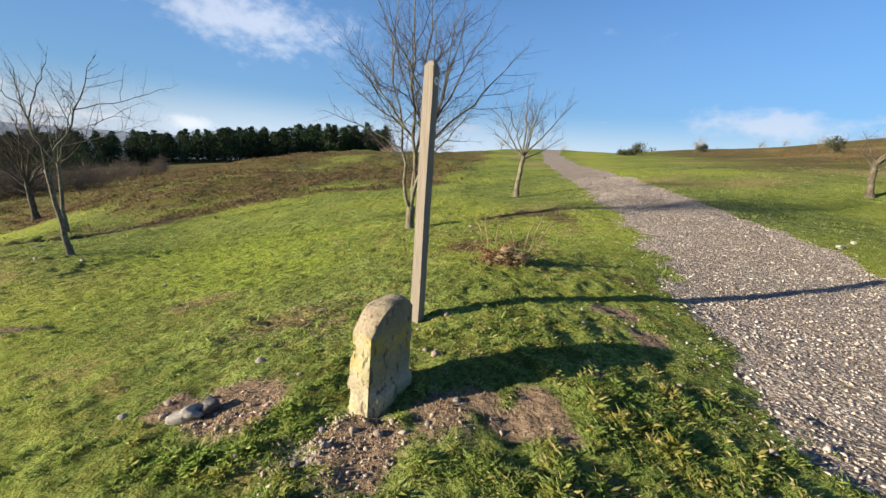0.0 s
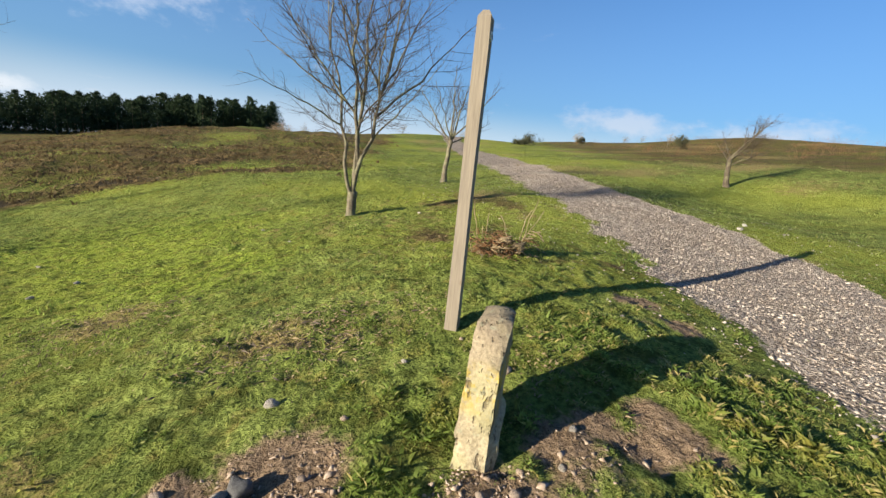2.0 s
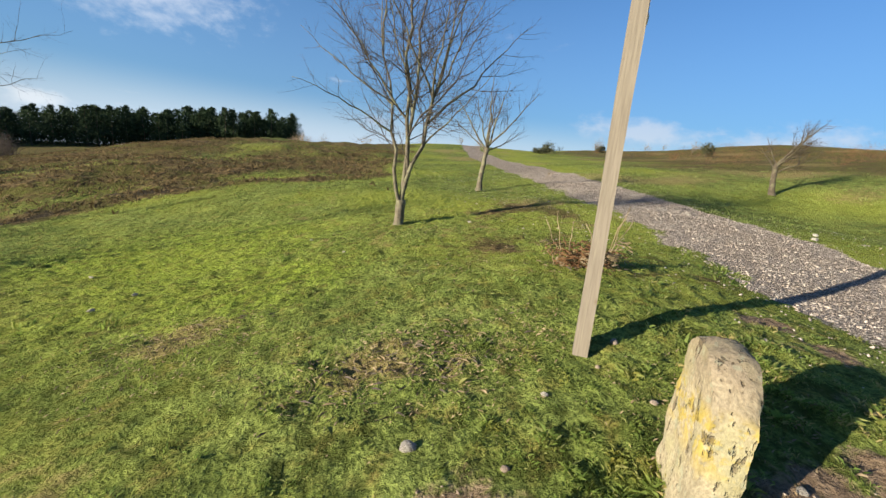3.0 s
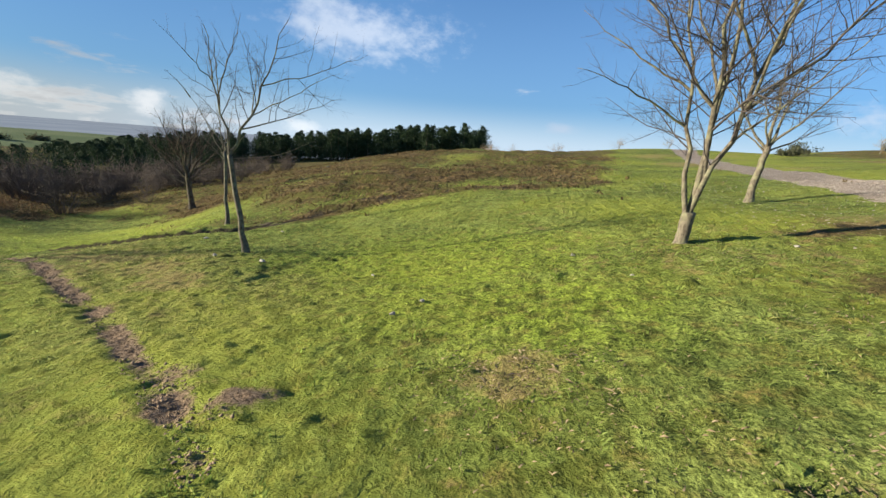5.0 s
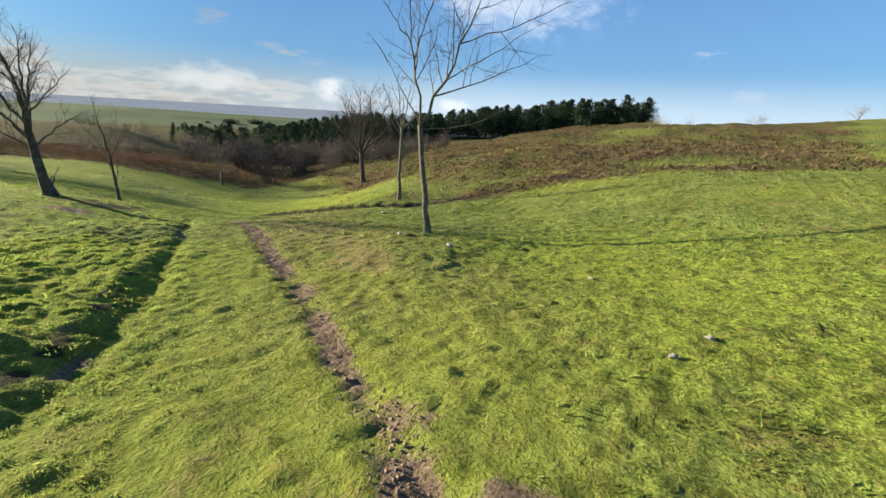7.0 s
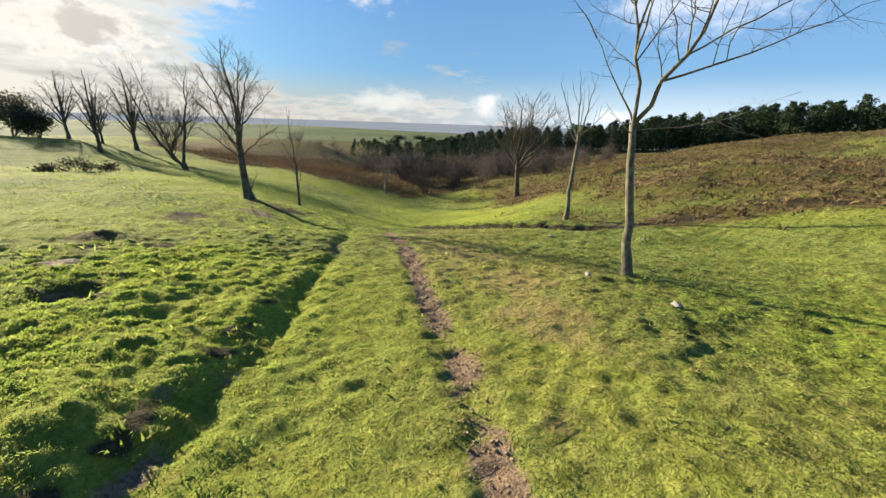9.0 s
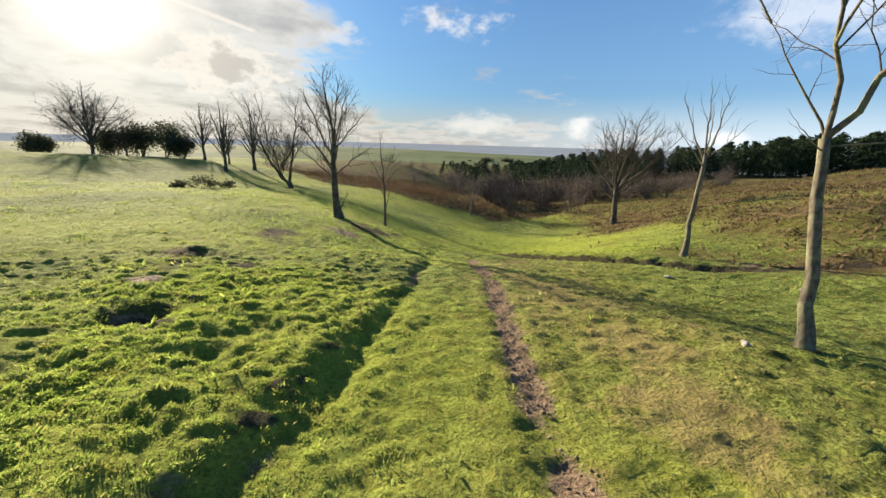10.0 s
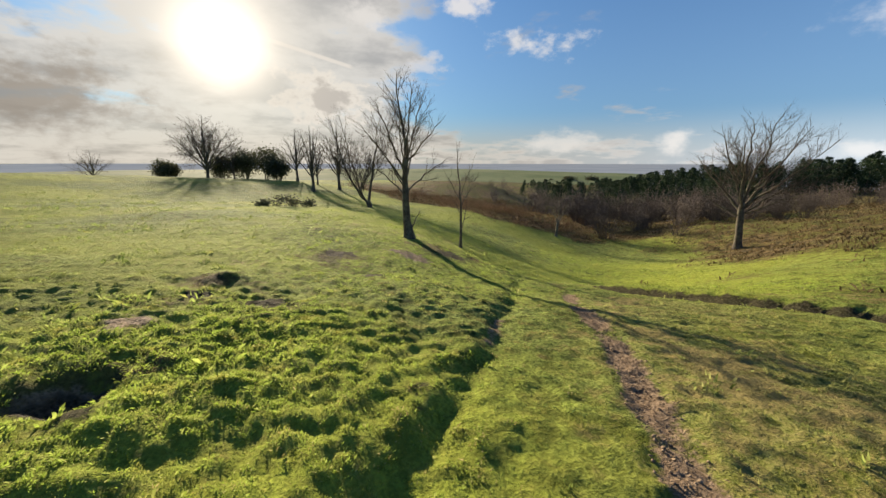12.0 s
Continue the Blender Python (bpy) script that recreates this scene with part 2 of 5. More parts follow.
def build_blade(g):
    tint = g.node("NewGeometry", 8)
    p = g.node("NewGeometry", 0)
    patch, small = g.noise(p, 0.8, 3.0), g.noise(p, 4.0, 2.0)
    c = g.mix(g.span(patch, 0.35, 0.65), (0.205, 0.295, 0.062), (0.355, 0.44, 0.115))
    c = g.mix(g.math("MULTIPLY", mossy(g, p), 0.6), c, (0.38, 0.50, 0.065))
    c = g.mix(g.span(small, 0.5, 0.7), c, (0.36, 0.34, 0.08))
    c = g.mix(g.math("MULTIPLY", bleached(g, p), 0.75), c, (0.39, 0.36, 0.13))
    clump = g.noise(p, 13.0, 3.0, 0.6)
    # dark clumps by noise, painting in small shadows among the grass
    c = g.mix(g.span(clump, 0.38, 0.50, 0.65, 0.0), c, (0.08, 0.115, 0.028))
    c = g.mix(g.span(clump, 0.58, 0.70, 0.0, 0.4), c, (0.42, 0.45, 0.16))
    c = g.mix(g.span(tint, 0.86, 0.94, 0.0, 0.8), c, (0.46, 0.40, 0.17))
    c = g.mix(g.span(tint, 0.0, 0.34, 0.75, 0.0), c, (0.06, 0.095, 0.018))
    c = g.mix(g.span(tint, 0.6, 0.8, 0.0, 0.35), c, (0.46, 0.54, 0.16))
    finish(g, c, 0.75, spec=0.1, leaf=0.64)


def speckled(a, b, scale, rough=0.9, depth=0.004, leaf=0.0, stretch=None, spec=0.25):
    """Two tones in grains of one size and stains of another."""
    def build(g):
        p = g.node("TexCoord", 3)
        if stretch:
            p = g.node("Mapping", 0, Vector=p, Scale=stretch)
        f, s = g.noise(p, scale, 5.0, 0.65), g.noise(p, scale * 0.16, 3.0)
        c = g.mix(g.span(f, 0.32, 0.68), a, b)
        c = g.mix(g.span(s, 0.4, 0.7, 0.0, 0.55), c, tuple(v * 0.55 for v in a))
        r = g.node("ObjectInfo", 5)
        c = g.mix(g.math("MULTIPLY", r, 0.3), c, b)
        finish(g, c, rough, f, depth, spec, leaf)
    return build


def build_stone(g):
    p = g.node("TexCoord", 3)
    f, s, big = g.noise(p, 60.0, 5.0, 0.65), g.noise(p, 13.0, 4.0, 0.65), g.noise(p, 4.5, 3.0)
    c = g.mix(g.span(f, 0.3, 0.7), (0.27, 0.225, 0.145), (0.47, 0.40, 0.27))
    c = g.mix(g.span(big, 0.42, 0.62, 0.0, 0.6), c, (0.36, 0.335, 0.18))
    # darker grey-green blotches paint in the shade of the flat face above its foot
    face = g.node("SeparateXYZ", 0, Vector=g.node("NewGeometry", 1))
    face_shade = g.math("MULTIPLY", g.span(face, 0.3, 0.6), g.span(g.math("ADD", g.node("SeparateXYZ", 2, Vector=p), g.math("MULTIPLY", s, 0.12)), 0.18, 0.27))
    c = g.mix(g.math("MULTIPLY", face_shade, g.span(g.noise(p, 7.0, 4.0, 0.6), 0.3, 0.6, 0.3, 0.65)), c, (0.17, 0.165, 0.10))
    z = g.node("SeparateXYZ", 2, Vector=p)
    top = g.span(g.math("ADD", z, g.math("MULTIPLY", s, 0.35)), 0.62, 0.80)
    c = g.mix(g.math("MULTIPLY", top, 0.4), c, (0.15, 0.10, 0.075))
    # yellow and grey crusts of lichen
    band = g.math("MULTIPLY", g.span(z, 0.22, 0.38), g.span(z, 0.46, 0.54, 1.0, 0.0))
    c = g.mix(g.math("MULTIPLY", g.math("MULTIPLY", band, g.span(s, 0.46, 0.56)), 0.75), c, (0.42, 0.31, 0.045))
    c = g.mix(g.span(g.noise(p, 22.0, 2.0), 0.60, 0.68, 0.0, 0.5), c, (0.33, 0.34, 0.24))
    pits = g.node("TexNoise", 0, Vector=g.node("Mapping", 0, Vector=p, Scale=(1, 1, 0.4)), Scale=24.0, Detail=4.0, Roughness=0.6)
    pit = g.span(pits, 0.58, 0.66)
    c = g.mix(g.math("MULTIPLY", pit, 0.7), c, (0.11, 0.08, 0.05))
    h = g.math("SUBTRACT", g.math("ADD", g.math("MULTIPLY", f, 0.35), s), pit)
    finish(g, c, 0.92, h, 0.012, 0.2)


def build_timber(g):
    p = g.node("Mapping", 0, Vector=g.node("TexCoord", 3), Scale=(1, 1, 0.05))
    grain, wide = g.noise(p, 95.0, 4.0, 0.6), g.noise(p, 18.0, 3.0)
    c = g.mix(g.span(grain, 0.25, 0.75), (0.18, 0.152, 0.118), (0.265, 0.228, 0.178))
    c = g.mix(g.span(wide, 0.45, 0.7, 0.0, 0.6), c, (0.23, 0.195, 0.155))
    knots = g.node("TexVoronoi", 0, Vector=g.node("Mapping", 0, Vector=g.node("TexCoord", 3), Scale=(1, 1, 0.45)), Scale=6.5)
    c = g.mix(g.span(knots, 0.05, 0.12, 0.75, 0.0), c, (0.16, 0.11, 0.07))
    finish(g, c, 0.8, grain, 0.0012, 0.25)


def build_bark(a, b, lichen):
    def build(g):
        p = g.node("TexCoord", 3)
        long = g.node("Mapping", 0, Vector=p, Scale=(1, 1, 0.4))
        f, s = g.noise(long, 28.0, 5.0, 0.65), g.noise(p, 5.0, 3.0)
        c = g.mix(g.span(f, 0.35, 0.65), a, b)
        c = g.mix(g.span(s, 0.45, 0.65, 0.0, lichen), c, (0.25, 0.25, 0.14))
        c = g.mix(g.span(g.noise(p, 14.0, 3.0), 0.6, 0.7, 0.0, 0.5), c, tuple(v * 0.4 for v in a))
        finish(g, c, 0.85, f, 0.006, 0.25)
    return build


def build_sea(g):
    p = g.node("NewGeometry", 0)
    c = g.mix(g.span(g.noise(p, 0.004, 3.0), 0.4, 0.6), (0.27, 0.31, 0.35), (0.32, 0.36, 0.40))
    finish(g, c, 1.0, None, spec=0.0)


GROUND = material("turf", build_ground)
BLADE = material("grass_blade", build_blade)
DRY_BLADE = material("dry_grass_blade", build_dry_blade)
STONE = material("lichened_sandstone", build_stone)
TIMBER = material("weathered_timber", build_timber)
BARK = material("bark_grey", build_bark((0.085, 0.07, 0.05), (0.18, 0.155, 0.11), 0.6))
DARK_BARK = material("bark_dark", build_bark((0.05, 0.039, 0.028), (0.115, 0.092, 0.065), 0.35))
TWIG = material("twig", build_bark((0.042, 0.034, 0.032), (0.088, 0.072, 0.066), 0.12))
DARK_TWIG = material("twig_dark", build_bark((0.05, 0.038, 0.03), (0.11, 0.085, 0.06), 0.1))
PALE_TWIG = material("twig_pale", build_bark((0.20, 0.14, 0.09), (0.34, 0.26, 0.17), 0.3))
NEEDLE = material("needle", speckled((0.016, 0.034, 0.016), (0.045, 0.075, 0.03), 1.6, leaf=0.15))
LEAF = material("evergreen_leaf", speckled((0.05, 0.056, 0.032), (0.12, 0.125, 0.07), 3.0, leaf=0.35))
SCRUB = material("scrub_twig", speckled((0.075, 0.06, 0.05), (0.16, 0.128, 0.10), 1.3, leaf=0.1))
FERN = material("dead_bracken", speckled((0.13, 0.06, 0.026), (0.32, 0.19, 0.095), 3.0, leaf=0.25))
STALK = material("dry_stalk", speckled((0.19, 0.135, 0.075), (0.44, 0.345, 0.21), 9.0, leaf=0.2))
FLINT = material("flint", speckled((0.28, 0.25, 0.21), (0.60, 0.55, 0.48), 16.0, 0.8, 0.01))
DARK_FLINT = material("flint_dark", speckled((0.05, 0.05, 0.055), (0.16, 0.155, 0.15), 14.0, 0.5, 0.006))
PEBBLE = material("pebble", speckled((0.24, 0.17, 0.12), (0.50, 0.41, 0.33), 26.0, 0.85, 0.004))
CHIP = material("gravel_chip", speckled((0.29, 0.235, 0.19), (0.66, 0.58, 0.49), 22.0, 0.9, 0.002))
HEATHER = material("dead_heather", speckled((0.08, 0.06, 0.03), (0.26, 0.185, 0.085), 2.0, leaf=0.3))
SOIL = material("bare_soil", speckled((0.14, 0.095, 0.058), (0.36, 0.265, 0.17), 14.0, 0.9, 0.004))
SEA = material("sea", build_sea)
PLASTIC = material("white_plastic", speckled((0.62, 0.62, 0.58), (0.74, 0.74, 0.70), 40.0, 0.5, 0.0005))


# ---- the lie of the land ----
SLOPE = (0.2174, 0.1122, -0.0082)   # level, fall to the west, fall to the south
# broad rises and hollows: x, y, radius, height
HILLS = [(-50, -30, 25, 2.9), (-87, 28, 18, 3.78), (-15, 57, 18, 2.41), (-87, 57, 18, -5.08), (-29, 21, 9, -2.64), (72, 57, 18, 2.69), (-10, 14, 6, -0.72), (-130, 110, 50, -4.09), (-58, 43, 18, -2.88), (14, 72, 18, 1.92), (-44, 72, 18, -1.88), (-101, -15, 18, 1.35), (14, 9, 6, -1.03), (-20, 14, 6, -1.46)]
HOLLOWS = [(-5, 9, 6, -0.49), (-29, 0, 9, 0.37), (-15, 28, 9, 0.4), (57, 86, 18, 1.39), (-10, 4, 6, -0.35), (70, 30, 25, 1.66), (-39, 28, 6, -1.02), (9, 0, 6, -0.87), (0, 100, 18, 0.51), (24, 4, 6, -0.77), (-70, -16, 24, 1.7), (-62, 0, 14, 1.4), (0.6, 4.3, 2, 0.22), (2.3, 2.4, 1.5, -0.15), (-3.3, 2.4, 2.2, -0.1), (5, 4.6, 3, -0.14), (0, -0.3, 2, -0.12), (-16.5, 8, 3, -0.35), (-4.4, 5.5, 2, -0.1), (-8, 8.2, 2, 0.12), (3.1, 14.8, 3, -0.14), (-9, 9.7, 1.6, 0.1), (15.9, 14, 4, -0.2), (-26.2, 26, 4, -0.25)]
PATH_WEST = ((-8, 1.6), (1.7, 2.24), (2.7, 2.6), (4.5, 3.03), (5.8, 3.8), (8, 4.38), (10.3, 4.8), (19, 6.6), (51, 13.6), (90, 23))    # y, x of the gravel's edges
PATH_EAST = ((-8, 4.6), (1, 5.3), (4, 6.1), (6, 6.95), (7.8, 7.45), (11.5, 8.2), (16.4, 9.1), (29, 11.8), (55, 17.4), (90, 26.5))
BANK = ((-6.3, 1.8), (-8.3, 3.75), (-9.4, 4.55), (-10.8, 5.5), (-12.5, 6.55), (-15.2, 7.9), (-19, 9.9), (-23, 12.2))                    # foot of the bank beside the green track
RUT = ((-4.3, 3.4), (-4.9, 3.95), (-6.1, 4.74), (-8.55, 6.1), (-10.3, 6.9), (-12.3, 7.9), (-14.8, 8.95), (-18, 10.6))
LIP = ((-19, 11.4), (-17, 11.9), (-14.2, 12.9), (-12.7, 13.6), (-11.4, 15.2), (-9.4, 17.6), (-6, 19.3), (0, 20.2))                     # lip of turf on the far side


def value_noise(x, y, size, seed):
    x, y = np.asarray(x, float) / size + seed * 17.3, np.asarray(y, float) / size - seed * 9.1
    ix, iy = np.floor(x), np.floor(y)
    fx, fy = x - ix, y - iy
    fx, fy = fx * fx * (3 - 2 * fx), fy * fy * (3 - 2 * fy)

    def corner(a, b):
        v = np.sin(a * 127.1 + b * 311.7 + seed * 74.7) * 43758.5453
        return v - np.floor(v)
    low = corner(ix, iy) * (1 - fx) + corner(ix + 1, iy) * fx
    high = corner(ix, iy + 1) * (1 - fx) + corner(ix + 1, iy + 1) * fx
    return (low * (1 - fy) + high * fy) * 2 - 1


def step(v, lo, hi):
    v = np.clip((v - lo) / (hi - lo), 0, 1)
    return v * v * (3 - 2 * v)


def beside(x, y, line):
    """Signed distance to a line of points (positive on its left as it runs) and how far along it, from 0 to 1."""
    best = np.full(np.shape(x), 1e9)
    side, along = np.zeros(np.shape(x)), np.zeros(np.shape(x))
    for k in range(len(line) - 1):
        (ax, ay), (bx, by) = line[k], line[k + 1]
        dx, dy = bx - ax, by - ay
        u = ((x - ax) * dx + (y - ay) * dy) / (dx * dx + dy * dy)
        c = np.clip(u, 0, 1)
        d = np.hypot(x - ax - c * dx, y - ay - c * dy)
        near = d < best
        best = np.where(near, d, best)
        side = np.where(near, np.sign(dx * (y - ay) - dy * (x - ax)), side)
        along = np.where(near, (k + c) / (len(line) - 1), along)
    return best * side, along


def spot(x, y, cx, cy, r):
    return np.exp(-((x - cx) ** 2 + (y - cy) ** 2) / (r * r))


def covers(x, y):
    """How far each kind of ground covers a place: gravel, mud, heath, straw, field."""
    n1, n2, n3 = value_noise(x, y, 0.5, 3), value_noise(x, y, 2.3, 4), value_noise(x, y, 7.0, 5)
    west, east = np.interp(y, *zip(*PATH_WEST)), np.interp(y, *zip(*PATH_EAST))
    gravel = step(x - west + 0.20 * n1 + 0.16 * n2 + 0.16 * value_noise(x, y, 0.17, 6), -0.5, 0.45) * step(east - x + 0.14 * n1 + 0.1 * n2, -0.2, 0.2)
    gravel = np.maximum(gravel, 0.55 * spot(x, y, -0.62, 1.72, 0.28))
    rut, a = beside(x, y, RUT)
    mud = np.exp(-(rut / 0.2) ** 2) * (0.74 + 0.5 * n1 + 0.25 * n2 - 0.34 * step(a, 0.42, 0.2)) * step(a, 0.0, 0.1) * step(a, 1.0, 0.9)
    bank, a = beside(x, y, BANK)
    mud = np.maximum(mud, np.exp(-((bank - 0.02) / 0.12) ** 2) * (0.22 + 0.35 * step(a, 0.4, 0.15) + 0.6 * n1) * step(a, 0.05, 0.2))
    lip, a = beside(x, y, LIP)
    mud = np.maximum(mud, np.exp(-((lip - 0.3) / 1.1) ** 2) * (0.24 + 0.45 * n1 + 0.25 * n2) * step(a, 0.4, 0.55))
    for cx, cy, r, m in ((0.72, 2.02, 0.27, 0.95), (0.86, 1.82, 0.17, 0.9), (1.97, 3.1, 0.22, 0.9), (1.96, 3.55, 0.18, 0.8), (-1.64, 2.3, 0.2, 0.8), (-9.28, 4.08, 0.25, 0.5), (-0.25, 1.75, 0.42, 1.0), (-1.2, 2.25, 0.42, 0.9), (0.15, 1.95, 0.3, 0.9), (0.55, 2.0, 0.22, 0.9), (-4.98, 4.44, 0.3, 1.0), (-5.9, 4.75, 0.3, 0.75), (-11.88, 3.38, 0.27, 1.0),
                         (1.6, 3.2, 0.2, 0.75), (1.25, 2.5, 0.22, 0.7), (0.35, 0.9, 0.2, 0.5), (-0.85, 3.45, 0.2, 0.62), (-0.5, 3.65, 0.16, 0.6), (-1.25, 3.2, 0.15, 0.6), (0.12, 2.1, 0.25, 1.0), (0.4, 2.16, 0.22, 0.95), (0.72, 2.2, 0.2, 0.85), (1.75, 3.6, 0.2, 0.75), (1.0, 1.5, 0.18, 0.7), (-18.6, 6.6, 1.0, 0.6), (-13.2, 3.1, 0.4, 0.55)):
        mud = np.maximum(mud, m * spot(x, y, cx, cy, r) * (1 + 0.45 * n1))
    heath = step(y - np.interp(x, (-60, -30, -25, -20, -14, -10, -6, 0, 8), (22, 25, 23, 18.8, 15.8, 16.3, 19.8, 20.5, 27)) + 2.5 * n2, -2.5, 3.5) * step(0.17 * y - 1.5 - x + 1.5 * n2, -1, 2.5)
    heath = heath * (0.72 + 0.28 * n3 + 0.2 * n2) * step(np.hypot(x, y), 400, 200)
    heath = np.maximum(heath, step(x - 0.42 * y - 4 + 4 * n3, 0, 9) * step(x + y, 31, 46) * (0.75 + 0.3 * n2) * step(np.hypot(x, y), 400, 200))
    heath = np.maximum(heath, step(-x - 30 + 2 * n2, 0, 7) * step(y - np.interp(x, (-70, -50, -36, -30), (4, 10, 19.5, 24)) + 1.5 * n2, -1, 2) * step(np.hypot(x, y), 220, 120))
    lip, a = beside(x, y, LIP)
    # the trampled scar above the lip, and rough dark patches on the bank
    heath = np.maximum(heath, (0.95 + 0.3 * n1) * np.exp(-((lip - 0.2) / 1.0) ** 2) * step(a, 0.5, 0.62))
    for cx, cy, q in ((-14.6, 3.3, 0.8), (-13.7, 4.3, 0.6), (-17.6, 4.9, 0.9), (-15.9, 5.7, 0.6), (-20.2, 7.9, 1.1), (-12.0, 3.4, 0.5), (1.1, 6.1, 1.3), (2.7, 9.6, 1.5), (2.2, 5.0, 0.7)):
        heath = np.maximum(heath, spot(x, y, cx, cy, q) * (0.55 + 0.75 * n1 + 0.3 * n2))
    straw = np.maximum(np.maximum(0.85 * spot(x, y, -1.35, 3.7, 0.5), 0.75 * spot(x, y, -3.05, 5.1, 0.6)), 0.75 * spot(x, y, -1.0, 3.5, 0.55), 0.7 * spot(x, y, -3.3, 5.0, 0.7)) * (1 + 0.4 * n1)
    straw = np.maximum(straw, 0.15 + 0.35 * n2 + 0.25 * n1)
    straw = np.maximum(straw, 0.7 * spot(x, y, 3.2, 10.5, 1.4))
    track, a = beside(x, y, RUT)
    straw = np.maximum(straw, (0.5 + 0.3 * n1 + 0.2 * n2) * np.exp(-((track + 0.9) / 2.4) ** 2) * step(x, -5.5, -8.0))
    straw = np.maximum(straw, (0.42 + 0.35 * n2 + 0.25 * n3) * step(x, 6.5, 9.0))
    field = step(np.hypot(x, y), 300, 520)
    return gravel, np.clip(mud, 0, 1), np.clip(heath, 0, 1), np.clip(straw, 0, 1), field


def peat(x, y):
    """Dark bare soil: broken edges of the bank, the scar above the lip and the scrapes. On the face of the lip it also
    paints the shadow line.
    """
    n1, n2 = 0.6 * value_noise(x, y, 0.24, 51) + 0.6 * value_noise(x, y, 0.1, 53), value_noise(x, y, 0.6, 52)
    bank, a = beside(x, y, BANK)
    dark = np.exp(-((bank - 0.24 - 0.08 * n2) / 0.16) ** 2) * (0.42 + 0.5 * n1 + 0.5 * n2) * step(a, 0.1, 0.14) * step(a, 0.62, 0.4)
    lip, a = beside(x, y, LIP)
    # soil colour along the face stands in for the lip's shadow line
    dark = np.maximum(dark, np.exp(-((lip + 0.03) / 0.2) ** 2) * (0.95 + 0.3 * n1) * step(a, 0.0, 0.08) * step(a, 0.72, 0.6))
    dark = np.maximum(dark, np.exp(-((lip - 0.5) / 0.9) ** 2) * (0.35 + 0.5 * n1 + 0.4 * n2) * step(a, 0.52, 0.62))
    for cx, cy, q in ((-11.88, 3.38, 0.3), (-11.6, 3.62, 0.16), (-14.3, 3.32, 0.2), (-13.9, 4.2, 0.3), (-16.2, 5.6, 0.35), (-18.2, 4.9, 0.4), (-20.0, 8.0, 0.6)):
        dark = np.maximum(dark, spot(x, y, cx, cy, q) * (1.0 + 0.5 * n1))
    return np.clip(dark, 0, 1)


def land(x, y):
    """Height of the ground."""
    x, y = np.asarray(x, float), np.asarray(y, float)
    z = SLOPE[0] + SLOPE[1] * 80 * np.tanh(x / 80) + SLOPE[2] * 80 * np.tanh(y / 80)
    for cx, cy, r, h in HILLS + HOLLOWS:
        z = z + h * spot(x, y, cx, cy, r)
    far = np.hypot(x, y)
    bearing = np.degrees(np.arctan2(-x, y))
    down = -34 + 17 * np.exp(-((far - 900) / 320) ** 2) * step(np.abs(bearing - 96), 62, 18)
    z = z + (down - z) * step(far, 190, 420)
    bank, a = beside(x, y, BANK)
    ends = step(a, 0.02, 0.2) * step(a, 1.0, 0.75)
    wobble = 0.11 * value_noise(x, y, 0.9, 7) + 0.07 * value_noise(x, y, 0.3, 8)
    z = z + ends * ((0.058 + 0.122 * step(a, 0.42, 0.18)) * (0.9 + 0.4 * value_noise(x, y, 0.5, 41)) * step(bank + 1.1 * wobble, -0.02, 0.36 + 0.2 * step(a, 0.4, 0.2)) * step(bank, 5.5, 1.0) - 0.05 * np.exp(-((bank + wobble) / 0.15) ** 2) - 0.045 * step(bank, 0.2, -0.6) * step(bank, -4.5, -1.5))
    rut, a = beside(x, y, RUT)
    ends = step(a, 0.0, 0.1) * step(a, 1.0, 0.9)
    reach = np.concatenate([[0.0], np.cumsum(np.hypot(*np.diff(np.array(RUT), axis=0).T))])
    run = np.interp(a, np.linspace(0, 1, len(RUT)), reach)
    lugs = np.sin(run * 6.2832 / 0.15 + 4.0 * np.abs(rut) / 0.15 + 1.2 * value_noise(x, y, 0.6, 28)) * np.exp(-(rut / 0.15) ** 4)      # tyre marks
    z = z + ends * (-0.022 * np.exp(-(rut / 0.17) ** 2) + 0.015 * np.exp(-((np.abs(rut) - 0.24) / 0.09) ** 2) + 0.009 * lugs + 0.014 * np.exp(-(rut / 0.2) ** 2) * value_noise(x, y, 0.16, 9))
    lip, a = beside(x, y, LIP)
    ends = step(a, 0.0, 0.12) * step(a, 0.6, 0.4)
    z = z + ends * ((0.17 - 0.08 * step(a, 0.3, 0.5)) * step(lip + 0.15 * wobble, 0.0, 0.14) * step(lip, 6, 1.5) - 0.06 * np.exp(-((lip + 0.1) / 0.25) ** 2))
    z = z - 0.2 * spot(x, y, -11.88, 3.38, 0.27) - 0.06 * spot(x, y, -16.5, 5.2, 0.5) + 0.12 * spot(x, y, -15.2, 3.4, 0.3) + 0.025 * spot(x, y, -5.0, 4.42, 0.25) - 0.03 * spot(x, y, -4.66, 4.66, 0.16)
    z = z - 0.05 * spot(x, y, 0.55, 1.95, 0.22) - 0.04 * spot(x, y, 1.0, 1.5, 0.16) + 0.05 * spot(x, y, -0.75, 2.25, 0.22)
    rough = step(far, 230, 60)
    brow = np.exp(-((bank - 0.45) / 0.4) ** 2) * step(x, -7.4, -8.2) * step(x, -15, -12)      # lumpy edge of the bank
    mound = step(bank, 0.1, 0.6) * step(x, -7, -8.5) * step(far, 60, 25)
    heathy = step(y - np.interp(x, (-26, -14, -6, 0), (26, 17, 19, 20)), -2, 3) * step(0.17 * y - 1.5 - x, -1, 2.5) * rough
    even = 1 - 0.2 * np.exp(-((rut - 0.5) / 1.1) ** 4) * step(bank, 0.3, -0.2)      # the driven track is flatter
